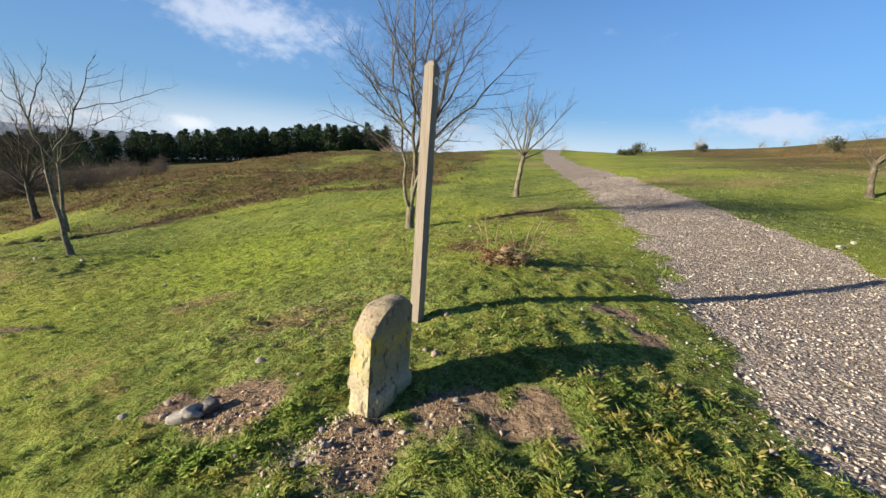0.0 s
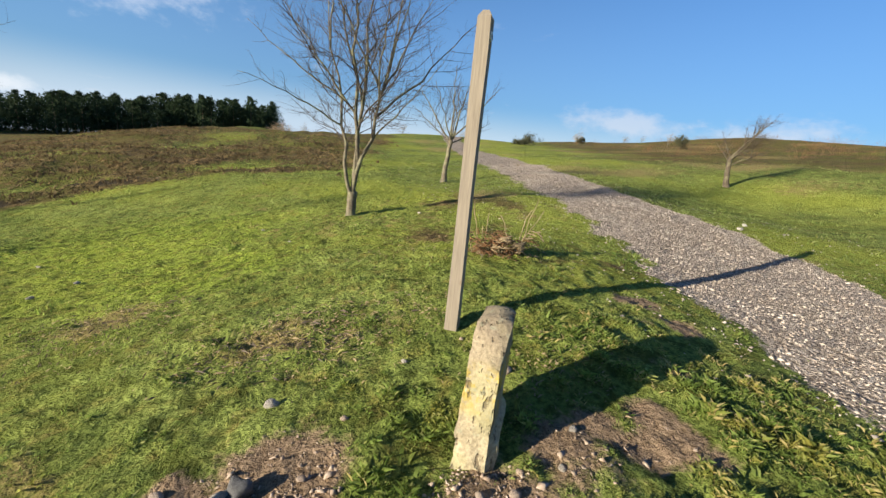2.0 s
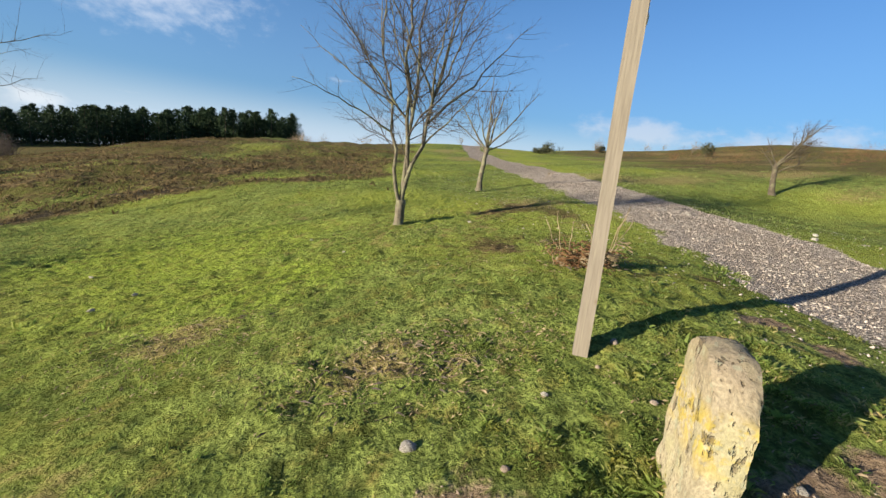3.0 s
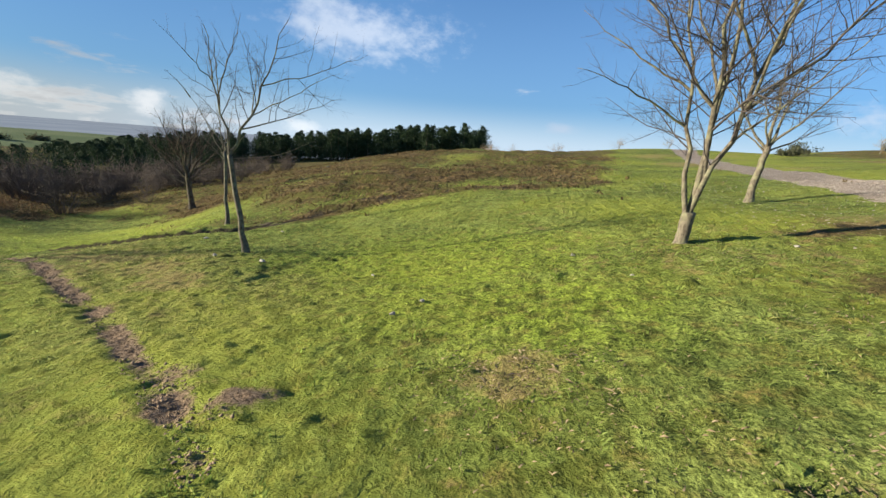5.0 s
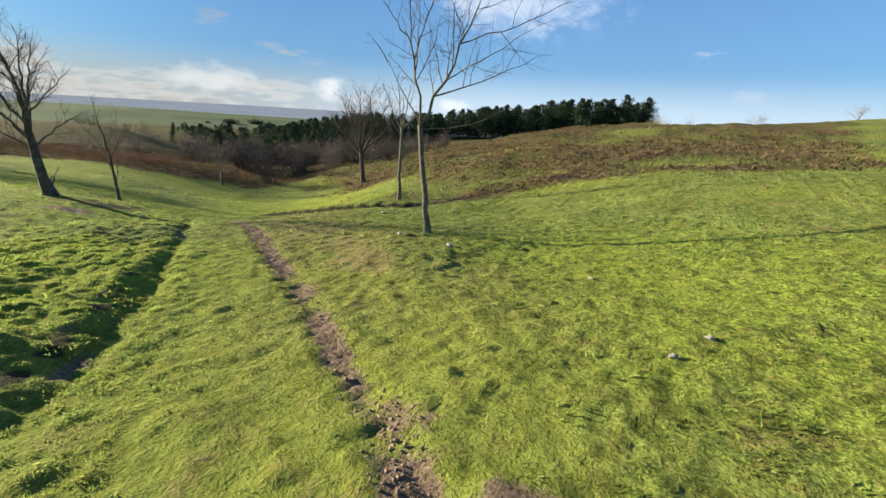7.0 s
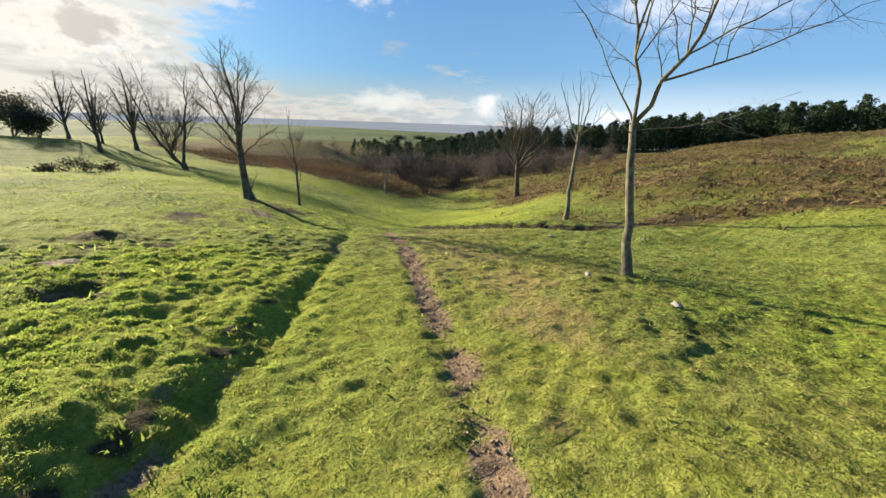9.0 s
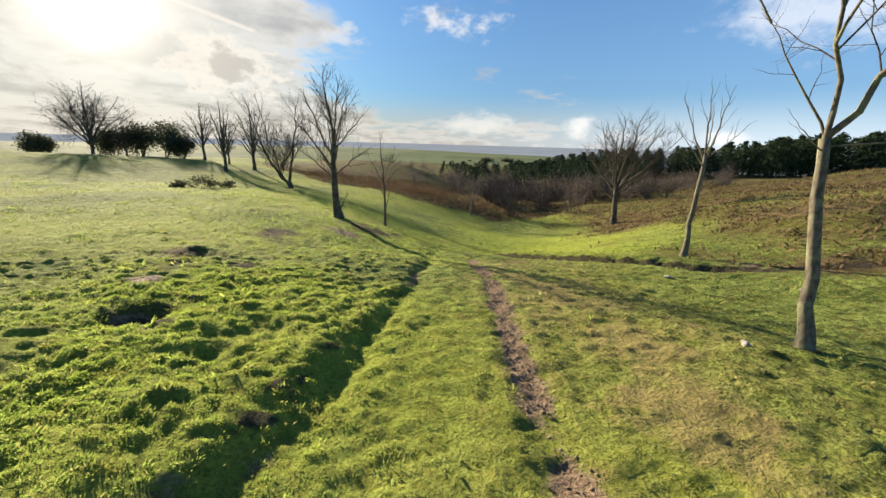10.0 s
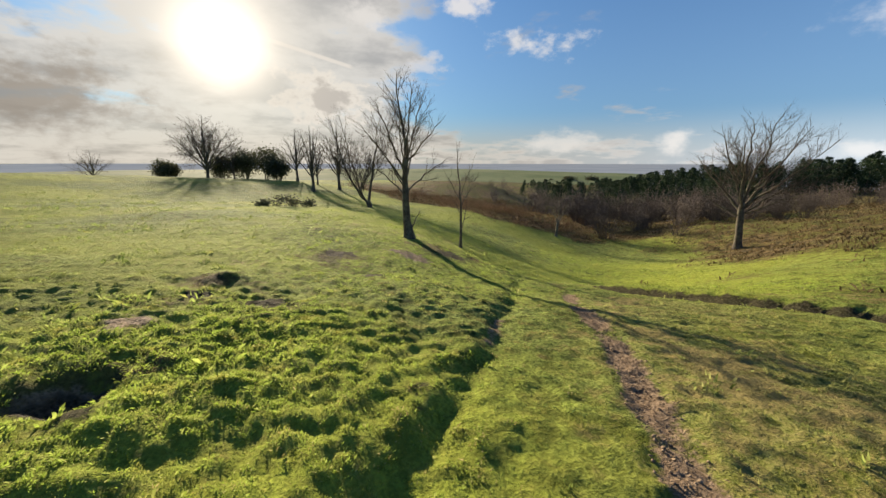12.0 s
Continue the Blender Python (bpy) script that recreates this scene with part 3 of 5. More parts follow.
    z = z + rough * (0.07 * value_noise(x, y, 2.1, 11) + 0.014 * even * value_noise(x, y, 0.75, 12) + (0.008 * even + 0.006 * mound) * value_noise(x, y, 0.30, 13) + 0.012 * value_noise(x, y, 0.16, 14))
    near = even * step(np.hypot(x + 5, y - 7), 24, 14) * (1 - 0.7 * step(x, 1.5, 3.0))
    z = z + near * (0.005 * (np.abs(value_noise(x, y, 0.30, 25)) * 2 - 0.9) + (0.006 + 0.005 * mound + 0.010 * brow) * (np.abs(value_noise(x, y, 0.17, 26)) * 2 - 0.9)
                    + (0.018 + 0.006 * mound) * (np.abs(value_noise(x, y, 0.11, 23)) * 2 - 0.9))
    z = z + mound * (0.008 * value_noise(x, y, 0.42, 15) + 0.03 * value_noise(x, y, 1.1, 16))
    z = z + heathy * (0.16 * value_noise(x, y, 1.9, 17) + 0.25 * value_noise(x, y, 5.0, 18) + 0.07 * value_noise(x, y, 0.7, 19))
    return z


def at(x, y, dz=0.0):
    return Vector((x, y, float(land(x, y)) + dz))


def lines(lo, hi, cell, growth, reach):
    core = list(np.arange(lo, hi, cell))
    out, d = [], cell
    p = core[-1]
    while p < reach:
        d *= growth
        p += d
        out.append(p)
    down, d = [], cell
    p = core[0]
    while p > -reach:
        d *= growth
        p -= d
        down.append(p)
    return np.array(down[::-1] + core + out)


def sheet(name, xs, ys, height, mat, masks=None):
    """A grid of ground with the heights of a function."""
    gx, gy = np.meshgrid(xs, ys)
    gz = height(gx, gy)
    w, h = len(xs), len(ys)
    i = (np.arange(h - 1)[:, None] * w + np.arange(w - 1)[None, :]).ravel()
    quads = np.stack([i, i + 1, i + w + 1, i + w], 1).astype(np.int32)
    me = bpy.data.meshes.new(name)
    me.vertices.add(w * h)
    me.vertices.foreach_set("co", np.stack([gx, gy, gz], -1).astype(np.float32).ravel())
    me.loops.add(quads.size)
    me.loops.foreach_set("vertex_index", quads.ravel())
    me.polygons.add(len(quads))
    me.polygons.foreach_set("loop_start", np.arange(0, quads.size, 4, dtype=np.int32))
    me.update(calc_edges=True)
    me.shade_smooth()
    for key, v in (masks(gx, gy) if masks else {}).items():
        me.attributes.new(key, "FLOAT", "POINT").data.foreach_set("value", v.astype(np.float32).ravel())
    me.materials.append(mat)
    return new(name, me)


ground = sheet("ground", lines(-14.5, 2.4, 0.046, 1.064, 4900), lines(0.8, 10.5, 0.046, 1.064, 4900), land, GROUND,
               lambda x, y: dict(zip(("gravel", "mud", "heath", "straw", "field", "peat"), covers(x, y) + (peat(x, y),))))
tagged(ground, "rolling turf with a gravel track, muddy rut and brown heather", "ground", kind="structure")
water = sheet("water", np.linspace(-4900, 1500, 9), np.linspace(-3000, 4900, 9), lambda x, y: 0 * x - 31.0, SEA)
tagged(water, "grey-blue sea along the horizon", "sea", kind="structure")


# ---- building helpers ----
class Shape:
    """Vertices and faces gathered for one mesh."""

    def __init__(self):
        self.v, self.f = [], []

    def tube(self, pts, radii, sides):
        base = len(self.v)
        n = len(pts)
        side = None
        for k in range(n):
            t = (pts[min(k + 1, n - 1)] - pts[max(k - 1, 0)]).normalized()
            if side is None:
                side = t.orthogonal().normalized()
            side = (side - t * side.dot(t)).normalized()
            other = t.cross(side)
            for s in range(sides):
                a = 2 * math.pi * s / sides
                self.v.append(pts[k] + (side * math.cos(a) + other * math.sin(a)) * radii[k])
        for k in range(n - 1):
            for s in range(sides):
                a, b = base + k * sides + s, base + k * sides + (s + 1) % sides
                self.f.append((a, b, b + sides, a + sides))
        self.f.append(tuple(base + (n - 1) * sides + s for s in range(sides)))

    def mesh(self, name, mat, smooth=True):
        me = bpy.data.meshes.new(name)
        me.from_pydata([tuple(p) for p in self.v], [], self.f)
        me.update()
        if smooth:
            me.shade_smooth()
        me.materials.append(mat)
        return me


def thing(name, place, label, category, group="", kind="", turn=0.0):
    ob = new(name)
    ob.empty_display_size = 0.2
    ob.matrix_basis = pose(place[0], place[1], place[2], 0, 0, turn)
    return tagged(ob, label, category, group, kind)


def under(name, me, parent, label=""):
    ob = new(name, me)
    ob.parent = parent
    return tagged(ob, label)


def part(name, bm, mat, parent, label="", smooth=False):
    me = bpy.data.meshes.new(name)
    bm.to_mesh(me)
    bm.free()
    if smooth:
        me.shade_smooth()
    me.materials.append(mat)
    return under(name, me, parent, label)


def crooked(start, end, bend, bits, rng, wander):
    """A bowed, slightly crooked line between two points."""
    mid = (start + end) / 2 + bend
    reach = (end - start).length
    pts = []
    for k in range(bits + 1):
        t = k / bits
        p = start * (1 - t) ** 2 + mid * 2 * t * (1 - t) + end * t * t
        if 0 < k:
            p = p + Vector((rng.uniform(-1, 1), rng.uniform(-1, 1), rng.uniform(-0.7, 0.7))) * wander * reach / bits
        pts.append(p)
    return pts


def sprout(wood, twigs, pts, radii, rng, level, spread, lift, density, bare=0.25, wind=Vector((0, 0, 0)), thin=0.004):
    """Side branches along a limb, and twigs along those."""
    total = sum((pts[k + 1] - pts[k]).length for k in range(len(pts) - 1))
    count = max(2, int(total * density * (1.0 if level == 0 else 1.5)))
    for c in range(count):
        t = bare + (1 - bare) * (c + rng.random()) / count
        k = min(int(t * (len(pts) - 1)), len(pts) - 2)
        f = t * (len(pts) - 1) - k
        p, r = pts[k].lerp(pts[k + 1], f), radii[k] * (1 - f) + radii[k + 1] * f
        along = (pts[k + 1] - pts[k]).normalized()
        across = Vector((rng.gauss(0, 1), rng.gauss(0, 1), rng.gauss(0, 1))).cross(along).normalized()
        d = (along * (1 - spread * 0.4) + across * spread + Vector((0, 0, lift)) + wind).normalized()
        reach = total * (0.50 if level == 0 else 0.42) * (1.15 - 0.75 * t) * rng.uniform(0.6, 1.2)
        if reach < 0.06:
            continue
        bits = 5 if level == 0 else 3
        rr = min(r * 0.6, thin + reach * 0.0055)
        line = crooked(p, p + d * reach, Vector((0, 0, -0.06 * reach + 0.10 * reach * rng.random())) + across * reach * 0.08, bits, rng, 0.16)
        rads = [rr * (1 - 0.75 * q / bits) for q in range(bits + 1)]
        twigs.tube(line, rads, 4 if level == 0 else 3)
        if level < 2 and reach > 0.22:
            sprout(wood, twigs, line, rads, rng, level + 1, spread, lift, density * (1.7 if level == 0 else 1.3), 0.12, wind, thin)


def bare_tree(place, seed, trunk, limbs, label, view=0.0, bark=None, twig=None, density=3.2, spread=0.75, lift=0.30, fine=1.0, wind=(0, 0, 0), name="bare_tree", group="", thin=0.004):
    """A leafless tree. trunk: height, lean across, lean away, foot radius, top radius. limbs: start height, end across, end away, end height,
    sag, foot radius. Across and away are as seen from the bearing view (degrees left of +y)."""
    rng = random.Random(seed)
    bark, twig = bark or BARK, twig or TWIG
    c, s = math.cos(radians(view)), math.sin(radians(view))

    def to(u, v, w):
        return Vector((u * c - v * s, u * s + v * c, w))
    tree = thing(name, place, label, "tree", group)
    h, lu, lv, r0, r1 = trunk
    shape = Shape()
    pts = crooked(Vector((0, 0, -0.12)), to(lu, lv, h), to(rng.uniform(-.05, .05) * h, 0, 0), 8, rng, 0.07)
    rads = [r0 * (1 + 0.55 * max(0, 1 - k / 1.6)) * (1 - k / 8) + r1 * k / 8 for k in range(9)]
    shape.tube(pts, rads, 9)
    under("trunk", shape.mesh("trunk", bark), tree)

    def on_trunk(z):
        z = min(max(z, 0), h)
        k = min(int((z + 0.12) / (h + 0.12) * 8), 7)
        f = (z + 0.12) / (h + 0.12) * 8 - k
        return pts[k].lerp(pts[k + 1], f)
    stems = []
    for h0, u, v, w, sag, r in limbs:
        wood, twigs = Shape(), Shape()
        end = to(u, v, w)
        start = on_trunk(h0)
        if h0 > h and stems:      # springs from the nearest stem at that height
            start = min((p for stem in stems for p in stem), key=lambda p: abs(p.z - h0) * 2 + (Vector((p.x, p.y, 0)) - Vector((end.x, end.y, 0))).length * 0.5)
        line = crooked(start, end, Vector((0, 0, sag)), 9, rng, 0.16)
        rr = [r * (1 - 0.86 * k / 9) for k in range(10)]
        if h0 <= h:
            stems.append(line)
        wood.tube(line, rr, 7)
        sprout(wood, twigs, line, rr, rng, 0, spread, lift, density, 0.22, Vector(wind), thin)
        limb = under("limb", wood.mesh("limb", bark), tree)
        tagged(under("twig_spray", twigs.mesh("twig_spray", twig), limb), kind="stuff")
    return tree


def far_tree(name, place, seed, height, width, label, group, dark=True, wind=0.0, trunk_part=0.25, stems=9, thin=0.013):
    """A leafless tree for the distance: a short trunk and a fan of limbs."""
    rng = random.Random(seed)
    limbs = []
    for k in range(stems):
        a = 2.4 * k + rng.uniform(-.3, .3)
        q = math.sqrt((k + 0.5) / stems)
        limbs.append((height * trunk_part * (1.0 - 0.55 * q) * rng.uniform(0.8, 1.0), math.cos(a) * width / 2 * q + wind, math.sin(a) * width / 2 * q, height * (0.40 + 0.60 * math.sqrt(1 - 0.9 * q * q)) * rng.uniform(0.88, 1.0), height * 0.06, height * 0.011))
    limbs.append((height * trunk_part, wind * 0.6, 0, height, 0, height * 0.015))
    return bare_tree(place, seed, (height * trunk_part, wind * 0.1, 0, height * 0.024, height * 0.017), limbs, label, 0.0,
                     DARK_BARK if dark else BARK, SCRUB if dark else PALE_TWIG, (17.0 if stems > 15 else 11.0) / height, 1.0, 0.06, name=name, group=group, thin=thin)


def tufts(shape, centre, radius, count, size, rng, squash=1.0, clump=0.55):
    """Leafy sprays in an uneven crown: small bent triangles gathered in clumps."""
    hubs = []
    for _ in range(max(4, count // 22)):
        d = Vector((rng.gauss(0, 1), rng.gauss(0, 1), rng.gauss(0, 1))).normalized() * radius * rng.uniform(0.45, 1.0)
        hubs.append(centre + Vector((d.x, d.y, d.z * squash)))
    for k in range(count):
        hub = hubs[k % len(hubs)]
        p = hub + Vector((rng.gauss(0, 1), rng.gauss(0, 1), rng.gauss(0, 0.8))) * radius * clump * 0.45
        d = Vector((rng.gauss(0, 1), rng.gauss(0, 1), rng.gauss(0.3, 0.8))).normalized()
        e = d.orthogonal().normalized()
        e = (e * math.cos(k) + d.cross(e) * math.sin(k)) * size * 0.45
        b = len(shape.v)
        shape.v += [p - e, p + e, p + d * size * rng.uniform(0.7, 1.3)]
        shape.f.append((b, b + 1, b + 2))

# ---- the waymark post and the boundary stone ----
def waymark_post(place):
    post = thing("waymark_post", place, "tall weathered square wooden waymark post in turf", "post", turn=-34)
    bm = bmesh.new()
    half, tall = 0.046, 2.17
    for z in np.linspace(-0.25, tall, 12):
        ring = [bm.verts.new((sx * half + 0.003 * math.sin(z * 3 + sx), sy * half + 0.002 * math.cos(z * 4 + sy), z)) for sx, sy in ((-1, -1), (1, -1), (1, 1), (-1, 1))]
        if z > -0.25:
            for k in range(4):
                bm.faces.new((last[k], last[(k + 1) % 4], ring[(k + 1) % 4], ring[k]))
        last = ring
    peak = [bm.verts.new((v.co.x * 0.45, v.co.y * 0.45, tall + 0.045)) for v in last]
    for k in range(4):
        bm.faces.new((last[k], last[(k + 1) % 4], peak[(k + 1) % 4], peak[k]))
    bm.faces.new(peak)
    bmesh.ops.bevel(bm, geom=[e for e in bm.edges if abs(e.verts[0].co.z - e.verts[1].co.z) > 0.1], offset=0.006, segments=2, affect="EDGES")
    part("shaft", bm, TIMBER, post)
    bm = bmesh.new()
    bmesh.ops.create_cone(bm, cap_ends=True, segments=20, radius1=0.033, radius2=0.030, depth=0.006, matrix=pose(half + 0.006, 0.0, 2.06, 0, 90, 0))
    disc = part("waymark_disc", bm, PLASTIC, post, "round white plastic waymark disc")
    bm = bmesh.new()
    for p in ((-0.006, 0.0), (0.010, 0.0)):
        bmesh.ops.create_cube(bm, size=1, matrix=pose(half + 0.0105, p[0], 2.06, 45, 0, 0) @ Matrix.Diagonal((0.002, 0.008, 0.03, 1)))
    part("arrow", bm, DARK_FLINT, disc, "dark arrow mark")
    post.matrix_basis = Matrix.Translation(place) @ Matrix.Shear("XY", 4, (-0.033, 0.085)) @ pose(0, 0, 0, 0, 0, -34)
    return post


foot = at(-0.075, 3.325)
waymark_post(foot)


def boundary_stone(place):
    """A slab with a rounded, worn head and a stepped foot on its shaded face."""
    bm = bmesh.new()
    wide, thick, tall, sunk = 0.43, 0.16, 0.70, 0.15
    nx, nz, ny = 18, 30, 6
    cells = {}
    for i in range(nx + 1):
        for k in range(nz + 1):
            for j in (range(ny + 1) if i in (0, nx) or k in (0, nz) else (0, ny)):
                u = i / nx * 2 - 1
                top = tall - 0.012 - (0.15 * abs(u) ** 2.1 if u < 0 else 0.075 * u ** 5) + 0.012 * u
                z = -sunk + (top + sunk) * k / nz
                shoulder = 0.95 - 0.04 * (z / tall) ** 2
                x = u * wide / 2 * shoulder
                w = j / ny * 2 - 1
                y = w * thick / 2 * (1.04 - 0.10 * max(z, 0) / tall)
                if w < 0 and z < 0.16 and u > -0.85:
                    y += -0.03 * float(step(z, 0.16, 0.12))
                edge = max(0.0, abs(u) - 0.88) / 0.12
                y *= 1 - 0.05 * edge ** 2
                if k == nz:
                    z -= 0.016 * abs(w) ** 3
                p = Vector((x, y, z))
                n = noise.noise(p * 9) * 0.010 + noise.noise(p * 27 + Vector((3, 1, 7))) * 0.005
                if u < -0.8:
                    n += 0.007 * min(0.0, noise.noise(p * 14 + Vector((9, 2, 1))))
                    p.x -= n * 1.6
                p += Vector((0.4 * n, n * (1 if w > 0 else -1), n if k == nz else 0))
                cells[i, j, k] = bm.verts.new(p)

    def quad(*keys):
        bm.faces.new([cells[q] for q in keys])
    for i in range(nx):
        for k in range(nz):
            quad((i, 0, k), (i + 1, 0, k), (i + 1, 0, k + 1), (i, 0, k + 1))
            quad((i + 1, ny, k), (i, ny, k), (i, ny, k + 1), (i + 1, ny, k + 1))
        for j in range(ny):
            quad((i, j, nz), (i + 1, j, nz), (i + 1, j + 1, nz), (i, j + 1, nz))
            quad((i, j + 1, 0), (i + 1, j + 1, 0), (i + 1, j, 0), (i, j, 0))
    for j in range(ny):
        for k in range(nz):
            quad((0, j + 1, k), (0, j, k), (0, j, k + 1), (0, j + 1, k + 1))
            quad((nx, j, k), (nx, j + 1, k), (nx, j + 1, k + 1), (nx, j, k + 1))
    bmesh.ops.recalc_face_normals(bm, faces=bm.faces[:])
    me = bpy.data.meshes.new("boundary_stone")
    bm.to_mesh(me)
    bm.free()
    me.shade_smooth()
    me.set_sharp_from_angle(angle=radians(50))
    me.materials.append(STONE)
    ob = new("boundary_stone", me)
    ob.matrix_basis = Matrix.Translation(place) @ pose(0, 0, 0, 0, 1.5, 57)
    return tagged(ob, "short sandstone boundary stone with rounded top and yellow lichen", "stone")


boundary_stone(at(-0.26, 2.255))


def lump(name, place, size, seed, mat, label, turn=0.0, flat=0.65, rough=0.28, sub=3, group="loose stones"):
    """A rounded, uneven stone half sunk in the ground."""
    bm = bmesh.new()
    bmesh.ops.create_icosphere(bm, subdivisions=sub, radius=1.0)
    off = Vector((seed * 3.7, seed * 1.3, seed * 7.9))
    for v in bm.verts:
        d = v.co.normalized()
        v.co = d * (1 + rough * noise.noise(d * 1.3 + off) * 1.6 + rough * 0.4 * noise.noise(d * 4 + off))
    me = bpy.data.meshes.new(name)
    bm.to_mesh(me)
    bm.free()
    me.shade_smooth()
    me.materials.append(mat)
    ob = new(name, me)
    ob.matrix_basis = pose(place[0], place[1], place[2] + size[2] * 0.25, 0, 0, turn) @ Matrix.Diagonal((size[0] / 2, size[1] / 2, size[2] / 2 * flat / 0.65, 1))
    return tagged(ob, label, "stone", group)


lump("flint", at(-1.45, 2.2), (0.20, 0.11, 0.12), 1, FLINT, "large knobbly white flint on bare earth", 25, rough=0.4, sub=4)
lump("flint", at(-1.355, 2.245), (0.12, 0.10, 0.12), 4, DARK_FLINT, "dark broken flint beside a white one", 10, rough=0.35)
for k, (x, y, s) in enumerate(((-1.3, 2.86, 0.10), (0.10, 2.70, 0.085), (0.02, 2.76, 0.05), (-1.94, 2.26, 0.07), (-1.64, 2.2, 0.06), (-1.1, 2.24, 0.05), (0.24, 2.17, 0.06), (-0.37, 1.93, 0.055), (-0.22, 1.9, 0.06), (-0.5, 1.8, 0.05), (-0.15, 2.0, 0.045),
                               (-0.62, 1.7, 0.055), (-0.55, 1.95, 0.05), (-1.7, 2.35, 0.07), (-0.95, 1.75, 0.045), (0.06, 1.98, 0.05), (-0.9, 2.6, 0.05), (0.2, 3.35, 0.07), (-0.5, 3.0, 0.05), (-0.05, 3.16, 0.04))):
    s *= 0.72
    lump("pebble", at(x, y), (s * 1.25, s, s * 0.8), k + 11, FLINT if k % 3 == 0 else PEBBLE, "small pale flint pebble half sunk in turf", k * 67, rough=0.22, sub=2, group="pebbles round the boundary stone")
for k, (x, y, s) in enumerate(((-7.95, 8.75, 0.15), (-4.5, 6.42, 0.10), (-4.25, 6.88, 0.11), (-9.2, 8.95, 0.14), (-5.5, 8.35, 0.08), (-12.2, 12.0, 0.16), (-2.2, 8.9, 0.10), (-1.6, 7.6, 0.08), (0.9, 8.8, 0.10), (7.6, 6.9, 0.2), (8.4, 7.4, 0.16), (-10.6, 13.4, 0.14))):
    s *= 0.55
    lump("turf_stone", at(x, y), (s * 1.3, s, s * 0.7), k + 41, FLINT, "pale stone lying in short turf", k * 43, rough=0.4, sub=3, group="stones in the turf")

# ---- trees near the walk ----
TALL = "slender leafless young tree with grey lichened bark"
bare_tree(at(-0.53, 9.15), 5, (0.5, 0.02, 0, 0.10, 0.10), [
    (0.35, -0.62, 0.25, 4.3, -0.55, 0.046), (0.45, -0.12, -0.15, 5.2, 0.1, 0.052), (0.5, 0.28, 0.35, 5.4, 0.1, 0.048), (0.5, 0.95, -0.15, 4.6, -0.6, 0.050),
    (1.7, -2.1, -0.3, 2.5, 0.15, 0.020), (2.0, 2.4, 0.2, 4.2, -0.2, 0.030), (2.1, -1.7, 0.2, 4.3, -0.1, 0.026), (1.9, 0.3, -1.4, 4.2, 0.0, 0.026), (2.4, 1.7, 0.8, 5.0, -0.1, 0.026), (2.2, -0.5, 1.2, 4.9, 0.1, 0.026),
    (2.5, -1.1, -0.6, 5.0, 0.0, 0.024), (1.7, 1.5, -0.8, 3.2, -0.1, 0.020), (2.6, 0.9, -0.6, 5.2, 0.0, 0.022), (2.4, -2.0, 0.5, 3.5, -0.1, 0.020), (3.0, -0.5, 0.4, 5.5, 0.0, 0.020)],
    "many-stemmed leafless tree with grey lichened bark in turf", 3.0, density=3.5, spread=0.85, lift=0.2, thin=0.003)
bare_tree(at(3.14, 14.85), 8, (1.6, 0.12, 0, 0.10, 0.075), [
    (1.4, -1.2, 0.3, 3.3, -0.1, 0.040), (1.55, 0.0, -0.2, 3.95, 0.0, 0.042), (1.55, 0.7, 0.4, 3.9, 0.0, 0.04), (1.5, 1.7, 0.0, 3.55, -0.1, 0.04), (1.4, 1.6, 0.6, 2.35, -0.1, 0.028), (1.5, 0.4, 1.4, 3.6, 0.0, 0.035), (1.45, -0.7, -1.2, 3.3, 0.1, 0.03), (1.35, -1.45, 0.2, 2.6, 0.1, 0.024)],
    "small leafless tree with pale trunk beside the gravel track", -12.0, density=4.2, thin=0.004)
bare_tree(at(-8.97, 9.6), 12, (2.08, -0.24, 0.3, 0.066, 0.046), [
    (2.05, -0.55, 0.1, 4.5, 0.1, 0.027), (2.08, 0.95, -0.1, 4.8, -0.2, 0.034), (2.08, -0.95, 0.3, 3.3, -0.05, 0.015), (2.7, 2.1, 0.3, 3.5, -0.1, 0.017), (2.0, 1.55, 0.2, 2.5, -0.22, 0.010),
    (1.95, -0.65, -0.2, 2.3, -0.05, 0.008), (3.2, -1.25, 0.2, 3.6, 0.1, 0.012), (3.4, 2.6, -0.2, 4.4, -0.1, 0.014), (3.2, 0.1, 0.6, 4.9, 0.0, 0.017), (3.0, 1.9, -0.6, 3.9, 0.0, 0.013),
    (3.5, -1.2, -0.5, 4.3, 0.0, 0.012), (2.8, 0.4, 1.2, 4.2, 0.0, 0.015), (2.8, -0.3, -1.0, 4.1, 0.0, 0.015)],
    "slender leafless young tree with grey lichened bark on the grass", 36.0, density=3.6, spread=0.9, lift=0.14, thin=0.0028)
bare_tree(at(-13.6, 14.5), 17, (2.6, 0.05, 0, 0.068, 0.045), [
    (1.6, 0.15, 0.2, 3.0, -0.1, 0.035), (2.4, -0.65, 0.2, 4.0, 0.0, 0.026), (2.5, -0.1, -0.3, 4.2, 0.0, 0.026), (2.5, 0.4, 0.2, 4.2, 0.0, 0.026), (2.5, 0.85, -0.2, 3.4, -0.1, 0.020), (2.3, -0.7, -0.3, 3.3, 0.0, 0.018), (1.8, 1.1, 0.1, 2.0, 0.25, 0.014), (2.5, 0.1, 0.7, 3.9, 0.0, 0.02)],
    "young leafless tree with a crooked lichened trunk", 36.0, density=2.3, spread=0.55, lift=0.5, thin=0.003)
